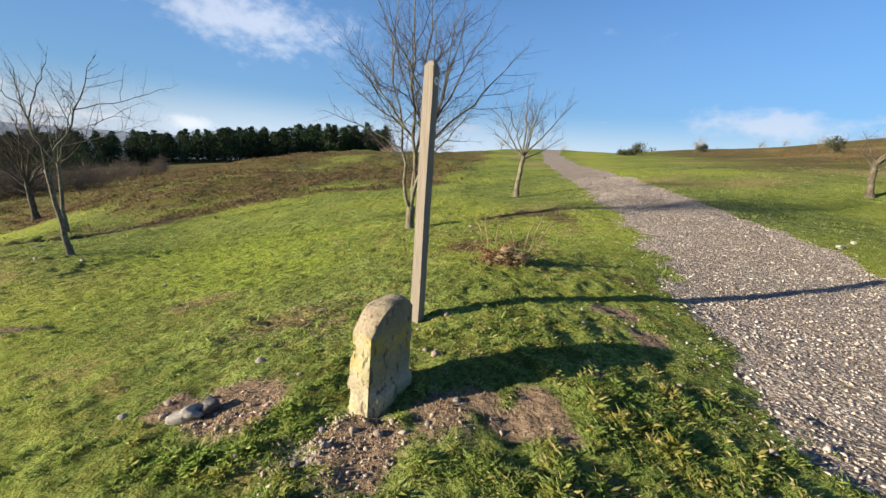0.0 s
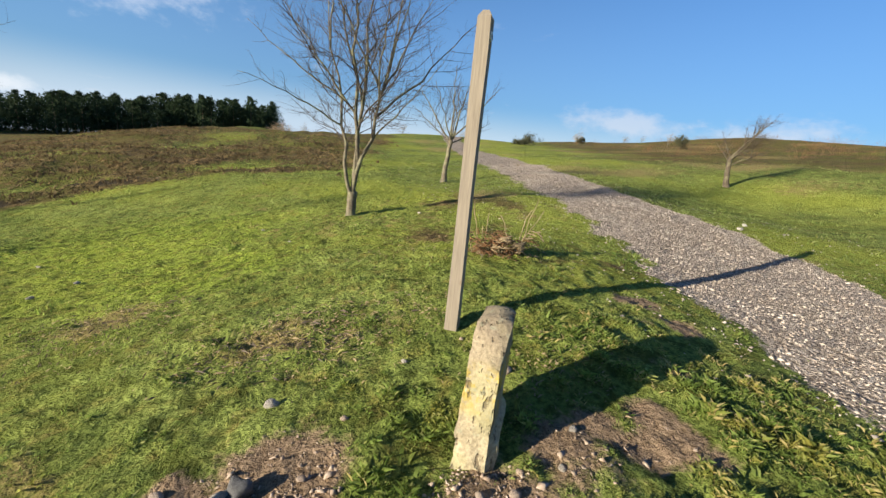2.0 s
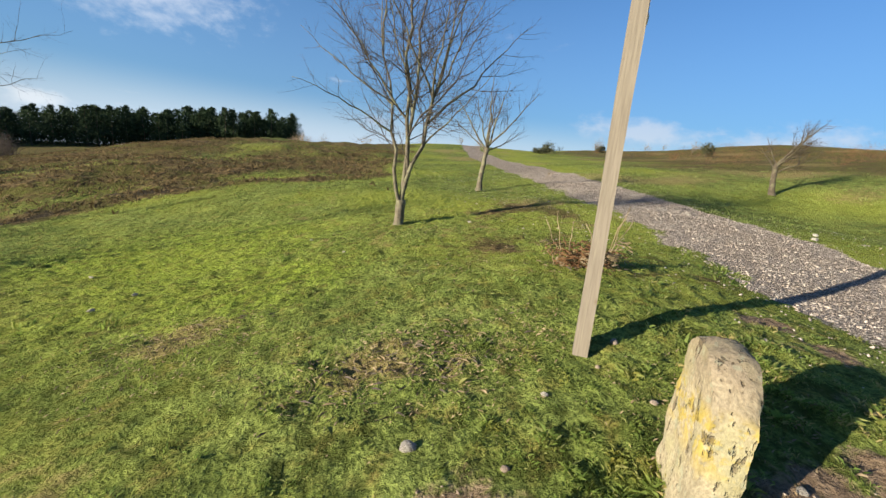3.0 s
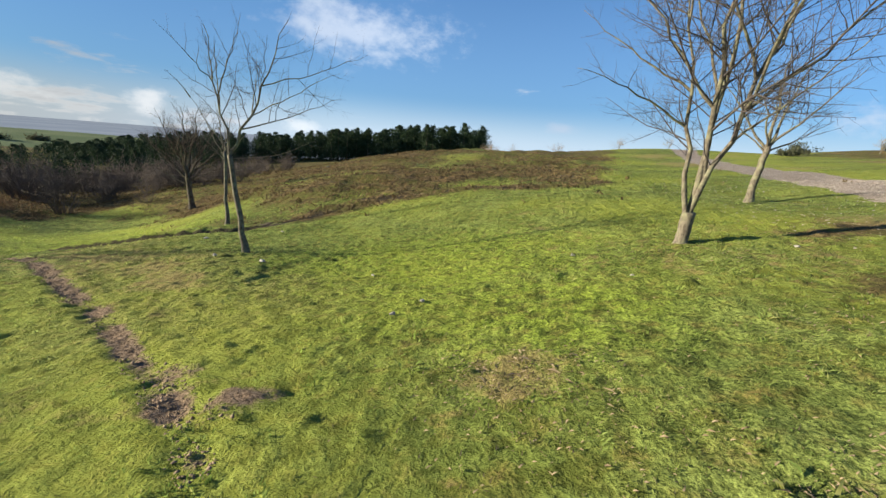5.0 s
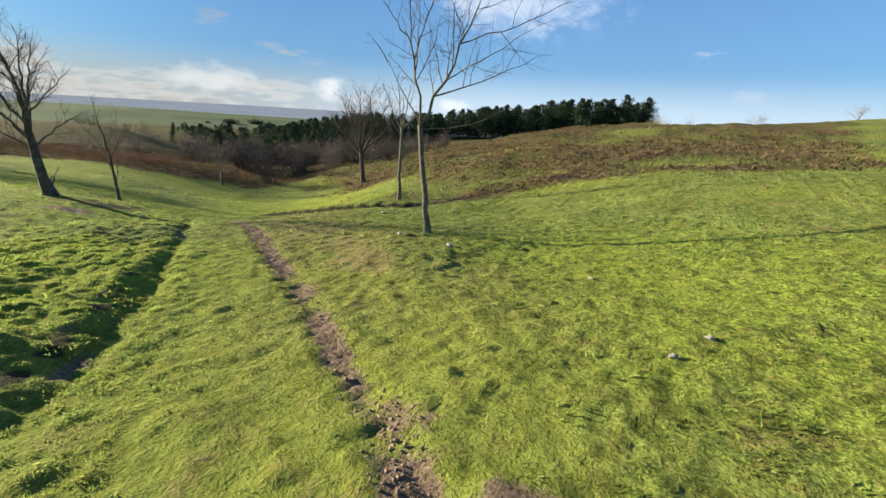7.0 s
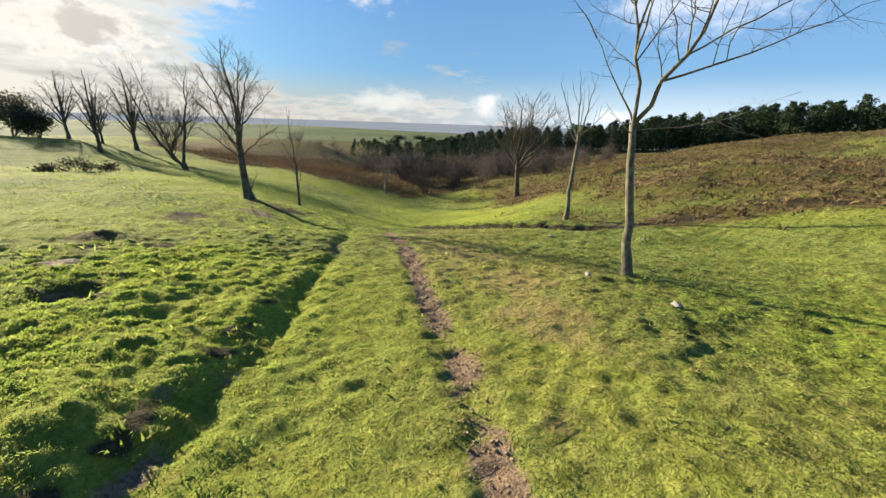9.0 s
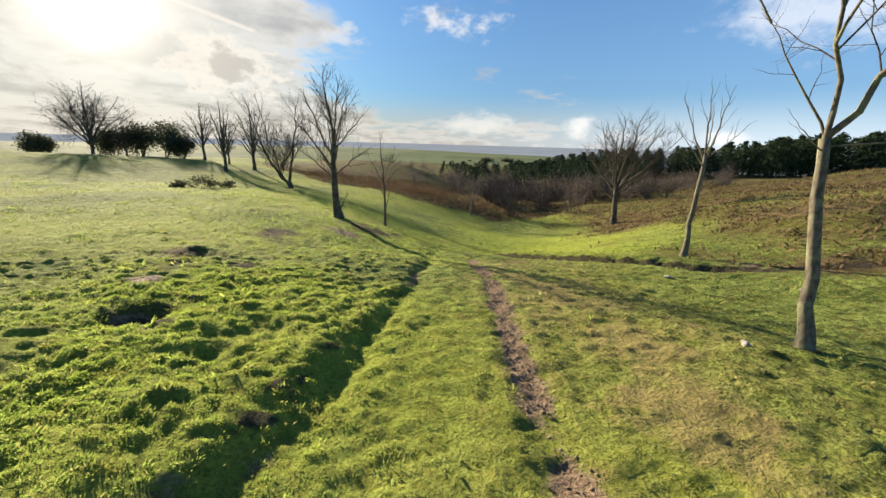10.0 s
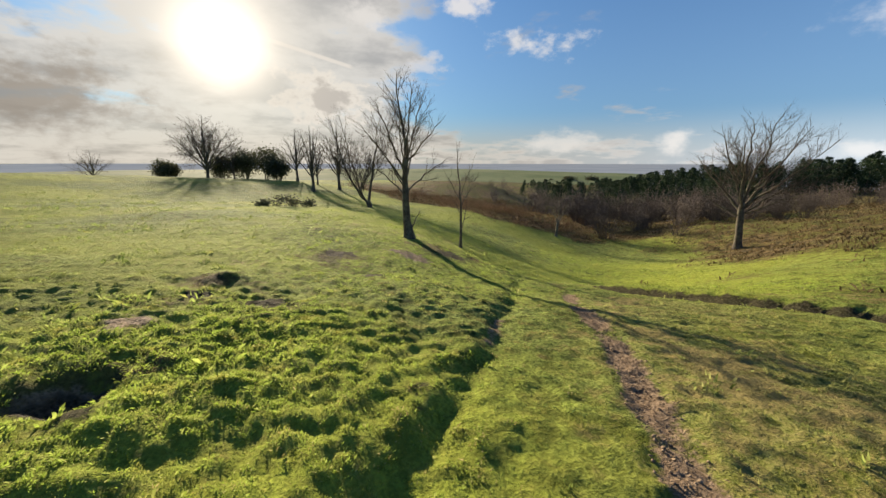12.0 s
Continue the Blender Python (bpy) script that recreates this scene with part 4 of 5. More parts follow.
bare_tree(at(-26.2, 26.0), 29, (2.5, -0.15, 0, 0.19, 0.15), [
    (2.1, -2.6, 0.4, 5.1, -0.2, 0.08), (2.3, -1.4, -0.6, 6.2, 0.0, 0.08), (2.4, -0.2, 0.5, 6.9, 0.0, 0.09), (2.4, 0.9, -0.3, 7.1, 0.0, 0.08), (2.2, 2.2, 0.5, 6.5, -0.2, 0.08), (2.1, 3.1, -0.4, 5.7, -0.1, 0.07), (2.1, 0.4, 2.4, 6.0, 0.0, 0.07), (2.1, -0.4, -2.2, 5.8, 0.0, 0.07), (1.8, -2.3, -0.4, 3.2, -0.2, 0.045), (1.8, 2.6, 0.6, 3.3, 0.1, 0.045), (1.6, -1.5, 1.2, 2.3, 0.0, 0.035), (1.9, 2.6, -0.8, 4.4, 0.0, 0.05)],
    "broad leafless tree with a fan of dark limbs", 40.0, DARK_BARK, DARK_TWIG, density=3.4, spread=0.7, lift=0.2, thin=0.008)
bare_tree(at(-21.6, 7.0), 31, (2.6, -0.08, 0, 0.15, 0.075), [
    (2.5, -0.35, 0, 5.1, 0.0, 0.06), (2.1, -1.1, 0.3, 4.4, 0.0, 0.04), (1.8, -1.5, -0.4, 3.6, 0.1, 0.036), (2.2, 0.5, 0.4, 4.7, 0.0, 0.04), (2.4, 0.1, -0.5, 4.8, 0.0, 0.04), (1.5, 1.3, 0.3, 2.6, 0.1, 0.034), (1.4, -1.3, 0.8, 2.4, 0.1, 0.03), (1.9, 0.4, 1.3, 3.8, 0.0, 0.034), (1.8, -0.3, -1.3, 4.0, 0.0, 0.034), (2.4, 1.1, -0.2, 3.8, 0.0, 0.034), (0.15, 0.35, 0.1, 0.9, 0.0, 0.03), (1.6, -0.9, -0.9, 3.0, 0.1, 0.03)],
    "dark leafless tree on the grassy bank", 82.0, DARK_BARK, DARK_TWIG, density=4.8, thin=0.007)
bare_tree(at(-22.05, 8.85), 37, (2.2, -0.05, 0, 0.05, 0.03), [
    (2.1, -0.2, 0.1, 3.7, 0.0, 0.025), (1.4, 0.6, 0.2, 2.6, 0.1, 0.016), (1.6, -0.7, 0.1, 2.9, 0.0, 0.016), (0.1, 0.25, 0.1, 2.3, 0.0, 0.02), (1.2, -0.5, -0.4, 2.2, 0.0, 0.014), (1.8, 0.5, -0.3, 3.3, 0.0, 0.014)],
    "thin leafless sapling with two stems beside the bank", 75.0, DARK_BARK, DARK_TWIG, density=3.4, thin=0.005)
bare_tree(at(-40.5, 6.4), 41, (0.5, -0.1, 0, 0.22, 0.2), [
    (0.3, -2.7, 0.3, 6.6, -2.4, 0.13), (0.3, -1.9, -0.4, 6.9, -2.3, 0.09), (0.4, 1.0, 0.3, 6.7, 0.2, 0.12), (1.5, 1.9, 0.3, 5.4, 0.0, 0.06), (2.5, -3.6, 0.2, 5.4, -0.3, 0.05)],
    "leaning two-stemmed leafless tree on the slope", 88.0, DARK_BARK, DARK_TWIG, density=2.8, thin=0.009)
bare_tree(at(15.95, 14.0), 43, (1.3, -0.15, 0, 0.12, 0.085), [
    (1.1, 0.7, 0.2, 1.9, 0.1, 0.045), (1.2, 1.0, 0.0, 2.9, 0.2, 0.05), (1.2, 0.8, -0.5, 2.6, 0.2, 0.04), (1.2, -0.7, 0.2, 2.3, 0.0, 0.032), (0.9, 1.1, 0.4, 1.6, 0.1, 0.035), (1.0, -0.9, -0.2, 1.9, 0.1, 0.028), (1.1, 0.6, -0.6, 2.3, 0.0, 0.035), (1.35, 0.4, 0.3, 2.9, 0.0, 0.03)],
    "stunted hawthorn swept sideways by the wind", -50.0, bark=DARK_BARK, twig=DARK_TWIG, density=8.0, spread=0.9, lift=0.05, wind=(0.25, -0.25, 0.0), thin=0.006, name="hawthorn")
bare_tree(at(-35.3, 19.9), 47, (1.1, 0.05, 0, 0.10, 0.07), [
    (0.9, -0.7, 0.2, 3.2, 0.0, 0.04), (1.0, 0.1, 0.2, 3.5, 0.0, 0.045), (1.0, 0.9, -0.2, 3.1, 0.0, 0.04), (0.7, 0.6, 0.6, 2.2, 0.0, 0.03)],
    "small pale-barked leafless birch at the valley mouth", 62.0, BARK, SCRUB, density=4.0, thin=0.007, name="birch")

# ---- trees along the left-hand skyline ----
ROW = "leafless tree standing on the grassy skyline"
for k, (x, y, h, w, wind) in enumerate(((-68, -14, 8.6, 10.5, -0.6), (-69, -11, 4.9, 3.8, 0), (-63.6, -2, 6.6, 5.6, 0), (-54.1, 3.6, 7.0, 5.0, 0.3), (-50.5, 1.2, 6.4, 4.0, -0.4), (-70.4, -28.5, 4.6, 6.5, 0), (-58, 1.0, 4.4, 3.2, 0))):
    far_tree("skyline_tree", at(x, y), 60 + k, h, w, ROW if h < 7 else "tall spreading " + ROW, "skyline trees", True, wind, 0.32 if h > 7.5 else 0.45, 16 if h > 7.5 else 11, 0.02)


def evergreen(name, place, seed, height, width, label, group, mat, count=900, size=0.22):
    rng = random.Random(seed)
    ob = thing(name, place, label, "tree" if height > 2 else "bush", group)
    stem = Shape()
    for k in range(3):
        a = rng.uniform(0, 6.3)
        stem.tube(crooked(Vector((0.1 * math.cos(a), 0.1 * math.sin(a), -0.1)), Vector((math.cos(a) * width * 0.2, math.sin(a) * width * 0.2, height * 0.65)), Vector((0, 0, 0)), 4, rng, 0.15), [height * 0.02 * (1 - 0.15 * q) for q in range(5)], 5)
    under("trunk", stem.mesh("trunk", DARK_BARK), ob)
    crown = Shape()
    for k in range(5):
        a = rng.uniform(0, 6.3)
        q = rng.uniform(0.0, 0.30)
        tufts(crown, Vector((math.cos(a) * width * q, math.sin(a) * width * q, height * rng.uniform(0.38, 0.62))), width * 0.30, count // 5, size, rng, height / width * 1.1)
    under("crown", crown.mesh("crown", mat, False), ob)
    return ob


for k, (x, y, h, w) in enumerate(((-67.9, -6.8, 5.2, 6.0), (-69.5, -9.6, 5.0, 4.6), (-69, -19.9, 2.8, 4.2), (-66, -4.6, 3.4, 3.6), (-70, -12.5, 4.4, 4.0), (-75.4, -39.5, 1.6, 2.6))):
    evergreen("thorn_bush", at(x, y), 80 + k, h, w, "dense dark wind-clipped thorn on the skyline", "skyline thorns", LEAF, 4600, 0.18)
for k, (x, y, h, w) in enumerate(((-32.8, 1.4, 0.75, 1.9), (-33.6, 2.3, 0.5, 1.5), (-31.8, 0.4, 0.4, 1.2))):
    evergreen("gorse_bush", at(x, y), 90 + k, h, w, "low dark gorse bush in the pasture", "pasture gorse", LEAF, 500, 0.10)
for k, (x, y, h, w) in enumerate(((36.3, 71.3, 2.4, 4.0), (47.5, 71.5, 1.6, 2.2), (30, 60, 0.9, 2.6), (26.5, 56, 0.8, 3.0))):
    evergreen("thorn_bush", at(x, y), 100 + k, h, w, "dark wind-clipped thorn on the heath", "heath thorns", LEAF, 700, 0.2)
evergreen("thorn_tree", at(42.6, 42.3), 107, 2.2, 2.4, "dark leaning thorn above the brown bracken", "", LEAF, 700, 0.16)
for k, (x, y, h, w, wind) in enumerate(((45.5, 70, 3.0, 4.0, 0.8), (27, 85.8, 2.6, 3.6, 0.3), (56.7, 69.9, 1.6, 2.4, 0.5), (62, 71, 1.5, 2.2, 0.5), (2.2, 77, 2.4, 4.0, 0), (12.3, 76, 2.2, 3.6, 0), (19.5, 74, 2.0, 3.2, 0), (-6.8, 105, 4.4, 4.0, 0), (50, 52, 2.2, 3.4, 0.9))):
    far_tree("heath_tree", at(x, y), 110 + k, h, w, "small leafless tree on the heath skyline", "heath trees", False, wind, 0.18, 5)


def scrub_bush(name, place, seed, height, width, label, group, mat, count=70):
    """A leafless or brown bush: many thin stems fanning from the ground."""
    rng = random.Random(seed)
    shape = Shape()
    for k in range(count):
        a, q = rng.uniform(0, 6.3), rng.random() ** 0.6
        start = Vector((math.cos(a) * width * 0.15 * q, math.sin(a) * width * 0.15 * q, -0.05))
        end = Vector((math.cos(a) * width * 0.5 * q, math.sin(a) * width * 0.5 * q, height * (1 - 0.5 * q * q) * rng.uniform(0.7, 1.05)))
        line = crooked(start, end, Vector((0, 0, height * 0.12)), 4, rng, 0.25)
        r = height * 0.008
        shape.tube(line, [r * (1 - 0.18 * m) for m in range(5)], 3)
        for _ in range(3):
            m = rng.randrange(2, 5)
            d = Vector((rng.gauss(0, 1), rng.gauss(0, 1), rng.gauss(0.6, 0.6))).normalized() * height * rng.uniform(0.12, 0.3)
            shape.tube([line[m], line[m] + d * 0.5 + Vector((0, 0, 0.02)), line[m] + d], [r * 0.6, r * 0.5, r * 0.2], 3)
    ob = new(name, shape.mesh(name, mat))
    ob.matrix_basis = Matrix.Translation(place)
    return tagged(ob, label, "bush", group)


scrub_bush("scrub_bush", at(-15.8, 145), 131, 3.6 - float(land(-15.8, 145)), 9.5, "pale brown leafless thicket beside the pinewood", "", PALE_TWIG, 160)
rng = random.Random(7)
kinds = [scrub_bush("valley_scrub", at(-41 - 3 * k, 27 + 2 * k), 140 + k, 2.4 + 0.5 * k, 3.6, "grey-brown leafless scrub in the valley bottom", "valley scrub", SCRUB, 36) for k in range(4)]
for k in range(150):
    t = rng.random()
    x, y = -34 - 62 * t + rng.uniform(-5, 5), 30 + 22 * t + rng.gauss(0, 7 + 8 * t)
    if y < 22 + 0.1 * (-34 - x):
        continue
    copy_thing(kinds[k % 4], Matrix.Translation(at(x, y)) @ Matrix.Rotation(rng.uniform(0, 6.3), 4, "Z") @ Matrix.Scale(rng.uniform(0.5, 1.1), 4))
for k in range(70):      # thicket closing the valley behind the broad tree
    t = rng.random()
    x, y = -29 - 20 * t + rng.uniform(-1.5, 1.5), 32.5 + 2.0 * t + rng.random() * 14
    copy_thing(kinds[k % 4], Matrix.Translation(at(x, y)) @ Matrix.Rotation(rng.uniform(0, 6.3), 4, "Z") @ Matrix.Scale(rng.uniform(0.55, 1.0) * (0.7 + 0.4 * t), 4))
ferns = [scrub_bush("bracken_clump", at(-40 - 3 * k, 17 + k), 150 + k, 0.65, 2.3, "dead rust-brown bracken on the valley slope", "valley bracken", FERN, 14) for k in range(3)]
for k in range(240):
    t = rng.random()
    x = -37 - 34 * t
    y = 20.5 - 9 * t + rng.gauss(0, 2.2 + 3 * t)
    copy_thing(ferns[k % 3], Matrix.Translation(at(x, y)) @ Matrix.Rotation(rng.uniform(0, 6.3), 4, "Z") @ Matrix.Scale(rng.uniform(0.9, 1.8), 4))
for k in range(95):
    x, y = rng.uniform(26, 66), rng.uniform(22, 72)
    if x > 0.42 * y + 16:
        ob = copy_thing(ferns[k % 3], Matrix.Translation(at(x, y)) @ Matrix.Rotation(rng.uniform(0, 6.3), 4, "Z") @ Matrix.Scale(rng.uniform(0.9, 1.9), 4))
        tagged(ob, "dead rust-brown bracken on the open heath", group="heath bracken")


# ---- the pinewood ----
def pine(place, seed, height):
    rng = random.Random(seed)
    tree = thing("pine_tree", place, "tall dark green pine at the edge of the wood", "tree", "pines of the wood edge")
    stem = Shape()
    stem.tube(crooked(Vector((0, 0, -0.3)), Vector((rng.uniform(-.3, .3), rng.uniform(-.3, .3), height * 0.93)), Vector((0, 0, 0)), 6, rng, 0.06), [height * 0.016 * (1 - 0.14 * k) for k in range(7)], 6)
    under("trunk", stem.mesh("trunk", DARK_BARK), tree)
    crown = Shape()
    low = 0.10 if seed % 2 else 0.22
    for k in range(9):
        t = k / 8
        r = height * (0.05 + 0.19 * (1 - t) ** 0.6) * rng.uniform(0.85, 1.2)
        a = rng.uniform(0, 6.3)
        tufts(crown, Vector((math.cos(a) * r * 0.35, math.sin(a) * r * 0.35, height * (low + (0.97 - low) * t))), r, 135, 0.5, rng, 0.6, 0.85)
    under("crown", crown.mesh("crown", NEEDLE, False), tree)
    return tree


pines = [pine(at(-60 - 10 * k, 185), 160 + k, 13.0) for k in range(4)]
rng = random.Random(3)
for row in range(5):
    for k in range(38):
        a = 7.5 + 1.28 * k + rng.uniform(-0.5, 0.5)
        d = 178 + 7 * row + rng.uniform(-3, 3)
        p = at(-d * math.sin(radians(a)), d * math.cos(radians(a)))
        # the tops of the wood fall away towards the valley
        top = float(np.interp(a, (8, 16, 24, 32, 38, 46, 54), (10.6, 8.6, 5.2, 1.9, -0.4, -2.0, -7.5)))
        big = max(0.35, min(1.3, (top - p.z) / 13.0)) * rng.uniform(0.74, 1.12)
        copy_thing(pines[(k * 3 + row) % 4], Matrix.Translation(p) @ Matrix.Rotation(rng.uniform(0, 6.3), 4, "Z") @ Matrix.Diagonal((max(big, 0.85) * 1.15, max(big, 0.85) * 1.15, big, 1)))
for k in range(100):       # the wood runs down into the valley
    a, d = rng.uniform(37, 66), rng.uniform(85, 185)
    p = at(-8 - d * math.sin(radians(a)), 4 + d * math.cos(radians(a)))
    top = -0.042 * d * (0.6 + 0.02 * (a - 38))
    big = max(0.2, min(0.6, (top - p.z) / 13.0)) * rng.uniform(0.75, 1.05)
    ob = copy_thing(pines[k % 4], Matrix.Translation(p) @ Matrix.Rotation(rng.uniform(0, 6.3), 4, "Z") @ Matrix.Diagonal((big * 1.2, big * 1.2, big, 1)))
    tagged(ob, "dark young pine among the valley scrub", group="valley pines")
hedges = [evergreen("field_copse", at(-560, 330 + 40 * k), 170 + k, 4, 26, "dark copse in the distant pasture", "distant copses", LEAF, 500, 2.2) for k in range(2)]
for a, d in ((62, 640), (55, 560), (75, 520), (50, 480), (68, 450)):
    copy_thing(hedges[0], Matrix.Translation(at(-d * math.sin(radians(a)), d * math.cos(radians(a)))) @ Matrix.Scale(0.3, 4))


# ---- dead fern and litter by the post ----
def fern_clump(place):
    rng = random.Random(5)
    clump = thing("bracken_clump", place, "collapsed dead bracken with pale dry stalks in the grass", "plant")
    for k in range(16):
        shape = Shape()
        a = rng.uniform(0, 6.3)
        reach, rise = rng.uniform(0.12, 0.36), rng.uniform(0.06, 0.22)
        line = crooked(Vector((rng.uniform(-.12, .12), rng.uniform(-.06, .06), -0.01)), Vector((math.cos(a) * reach, math.sin(a) * reach * 0.7, rise * 0.5)), Vector((0, 0, rise)), 7, rng, 0.12)
        shape.tube(line, [0.004 * (1 - 0.1 * q) for q in range(8)], 4)
        for q in range(2, 8):
            for s in (-1, 1):
                d = Vector((-math.sin(a) * s, math.cos(a) * s, rng.uniform(-.5, .3))) * 0.075 * (1.1 - q / 9)
                shape.tube([line[q], line[q] + d * 0.6 + Vector((0, 0, 0.006)), line[q] + d], [0.004, 0.006, 0.001], 3)
        under("frond", shape.mesh("frond", STALK if k % 2 else FERN), clump)
    for k in range(4):
        shape = Shape()
        shape.tube(crooked(Vector((0.05, 0, 0)), Vector((rng.uniform(-.05, .3), rng.uniform(-.1, .1), rng.uniform(.25, .42))), Vector((0, 0, 0)), 5, rng, 0.2), [0.003] * 6, 4)
        under("stalk", shape.mesh("stalk", STALK), clump, "pale dry stalk")
    return clump


fern_clump(at(1.12, 4.95)).matrix_basis = Matrix.Translation(at(1.12, 4.95)) @ Matrix.Scale(1.75, 4)
fern_clump(at(0.78, 4.95)).matrix_basis = Matrix.Translation(at(0.85, 5.0)) @ Matrix.Rotation(2.0, 4, "Z") @ Matrix.Scale(1.5, 4)


def scatter(name, spots, mat, label, category, make):
    """One mesh of very many small pieces."""
    v, f = make(spots)
    me = bpy.data.meshes.new(name)
    me.vertices.add(len(v))
    me.vertices.foreach_set("co", v.astype(np.float32).ravel())
    n = f.shape[1]
    me.loops.add(f.size)
    me.loops.foreach_set("vertex_index", f.astype(np.int32).ravel())
    me.polygons.add(len(f))
    me.polygons.foreach_set("loop_start", np.arange(0, f.size, n, dtype=np.int32))
    me.update(calc_edges=True)
    me.materials.append(mat)
    return tagged(new(name, me), label, category, kind="stuff")


random_state = np.random.RandomState(4)


def chips(spots):
    """Small angular stones: octahedra pulled out of shape."""
    n = len(spots)
    corner = np.array([(1, 0, 0), (0, 1, 0), (-1, 0, 0), (0, -1, 0), (0, 0, 1), (0, 0, -1)], float)
    faces = np.array([(0, 1, 4), (1, 2, 4), (2, 3, 4), (3, 0, 4), (1, 0, 5), (2, 1, 5), (3, 2, 5), (0, 3, 5)])
    size = spots[:, 3][:, None, None]
    v = corner[None] * (0.6 + 0.8 * random_state.rand(n, 6, 1)) + 0.35 * random_state.randn(n, 6, 3)
    v = v * size * np.array((1.0, 0.8, 0.55))
    a = random_state.rand(n) * 6.28
    c, s = np.cos(a)[:, None], np.sin(a)[:, None]
    v = np.stack([v[..., 0] * c - v[..., 1] * s, v[..., 0] * s + v[..., 1] * c, v[..., 2]], -1)
    v = v + spots[:, None, :3]
    return v.reshape(-1, 3), (faces[None] + np.arange(n)[:, None, None] * 6).reshape(-1, 3)


y = random_state.rand(120000) ** 1.7 * 22 - 0.5
x = 1.4 + random_state.rand(120000) * 9
gr = covers(x, y)[0] + 0.26 * random_state.randn(120000)
keep = (gr > 0.42) & (random_state.rand(120000) < 0.75)
x, y = x[keep], y[keep]
bx, by = -0.8 + 0.65 * random_state.randn(2200), 1.9 + 0.35 * random_state.randn(2200)
ok = (covers(bx, by)[1] + covers(bx, by)[0]) > 0.55
size = np.exp(random_state.randn(len(x)) * 0.42) * 0.0098
scatter("gravel", np.stack([x, y, land(x, y) + size * 0.15, size], 1), CHIP, "loose pale angular gravel on the track", "gravel", chips)
bx, by = bx[ok], by[ok]
size = np.exp(random_state.randn(len(bx)) * 0.5) * 0.008
scatter("small_stones", np.stack([bx, by, land(bx, by) + size * 0.15, size], 1), PEBBLE, "small brown and pale stones in bare earth", "stones", chips)


def blades(spots):
    """Bent grass blades: columns x, y, z, height, width, bearing, lean."""
    n = len(spots)
    b, h, w, a, lean = spots[:, :3], spots[:, 3], spots[:, 4], spots[:, 5], spots[:, 6]
    d = np.stack([np.cos(a), np.sin(a), 0 * a], 1)
    e = np.stack([-np.sin(a), np.cos(a), 0 * a], 1) * w[:, None] * 0.5
    up = np.array((0, 0, 1.0))
    mid = b + d * (h * lean * 0.35)[:, None] + up * (h * 0.6)[:, None]
    tip = b + d * (h * lean)[:, None] + up * (h * (1 - 0.25 * lean))[:, None]
    v = np.stack([b - e, b + e, mid + e * 0.7, tip], 1)
    f = np.array([(0, 1, 2), (0, 2, 3)])
    return v.reshape(-1, 3), (f[None] + np.arange(n)[:, None, None] * 4).reshape(-1, 3)


WALKED = ((1.2, 0.6), (-1.5, 1.8), (-4.5, 4.0), (-8.0, 5.6), (-11, 7.0), (-16, 9.2))


def turf(count, lo, hi, power, walk_line):
    """Blades in tufts along a line, thinning out to the sides."""
    k = random_state.randint(0, len(walk_line) - 1, count)
    t = random_state.rand(count)
    pts = np.array(walk_line)
    x = pts[k, 0] * (1 - t) + pts[k + 1, 0] * t
    y = pts[k, 1] * (1 - t) + pts[k + 1, 1] * t
    r, a = lo + (hi - lo) * random_state.rand(count) ** power, random_state.rand(count) * 6.2832
    return x + r * np.cos(a), y + r * np.sin(a), r


def grow_grass(name, tuft_count, per, lo, hi, power, tall, wide, label, line=WALKED, mat=BLADE):
    x, y, r = turf(tuft_count, lo, hi, power, line)
    gravel, mud, heath, straw, field = covers(x, y)
    thick = np.abs(value_noise(x, y, 0.17, 26)) * 2.0 - 0.7 + 0.4 * value_noise(x, y, 1.2, 22) + 1.1 * np.abs(value_noise(x, y, 0.11, 23)) - 0.5
    keep = (gravel + 0.2 * random_state.randn(tuft_count) < 0.5) & (mud + 0.12 * random_state.randn(tuft_count) < 0.5) & (heath < 0.6) & (thick > -0.28) & (peat(x, y) < 0.5) & (np.abs(beside(x, y, line)[0]) > lo * 0.9)
    x, y, thick = x[keep], y[keep], thick[keep]
    tussock = np.zeros(len(x))
    for cx, cy, q in ((-4.42, 4.72, 0.22), (-0.9, 2.08, 0.2), (-1.16, 1.67, 0.2), (1.13, 2.2, 0.3), (-0.04, 1.55, 0.3), (-0.75, 2.2, 0.25), (0.1, 1.3, 0.5), (0.8, 1.3, 0.5), (-1.1, 1.3, 0.3), (-0.45, 2.6, 0.45), (1.3, 2.0, 0.5), (0.6, 2.9, 0.4)):
        tussock = np.maximum(tussock, spot(x, y, cx, cy, q))
    trodden = 1 - 0.45 * np.exp(-(beside(x, y, RUT)[0] / 1.2) ** 2)
    height = tall * (0.42 + 0.75 * thick + 0.7 * tussock) * trodden * (0.6 + 0.75 * random_state.rand(len(x)) ** 2)
    x, y, height = np.repeat(x, per), np.repeat(y, per), np.repeat(height, per)
    n = len(x)
    a = random_state.rand(n) * 6.2832
    x, y = x + (0.012 + 5 * wide) * random_state.randn(n), y + (0.012 + 5 * wide) * random_state.randn(n)
    height = np.maximum(height * (0.6 + 0.7 * random_state.rand(n)), 0.006)
    spots = np.stack([x, y, land(x, y) - 0.006, height, wide * (0.7 + 0.6 * random_state.rand(n)), a, 0.25 + 0.9 * random_state.rand(n)], 1)
    return scatter(name, spots, mat, label, "grass", blades)


grow_grass("grass", 15000, 11, 0.0, 2.4, 0.8, 0.033, 0.0018, "long tufted grass round the boundary stone", ((-1.6, 1.7), (0.2, 1.6), (1.4, 2.2)))
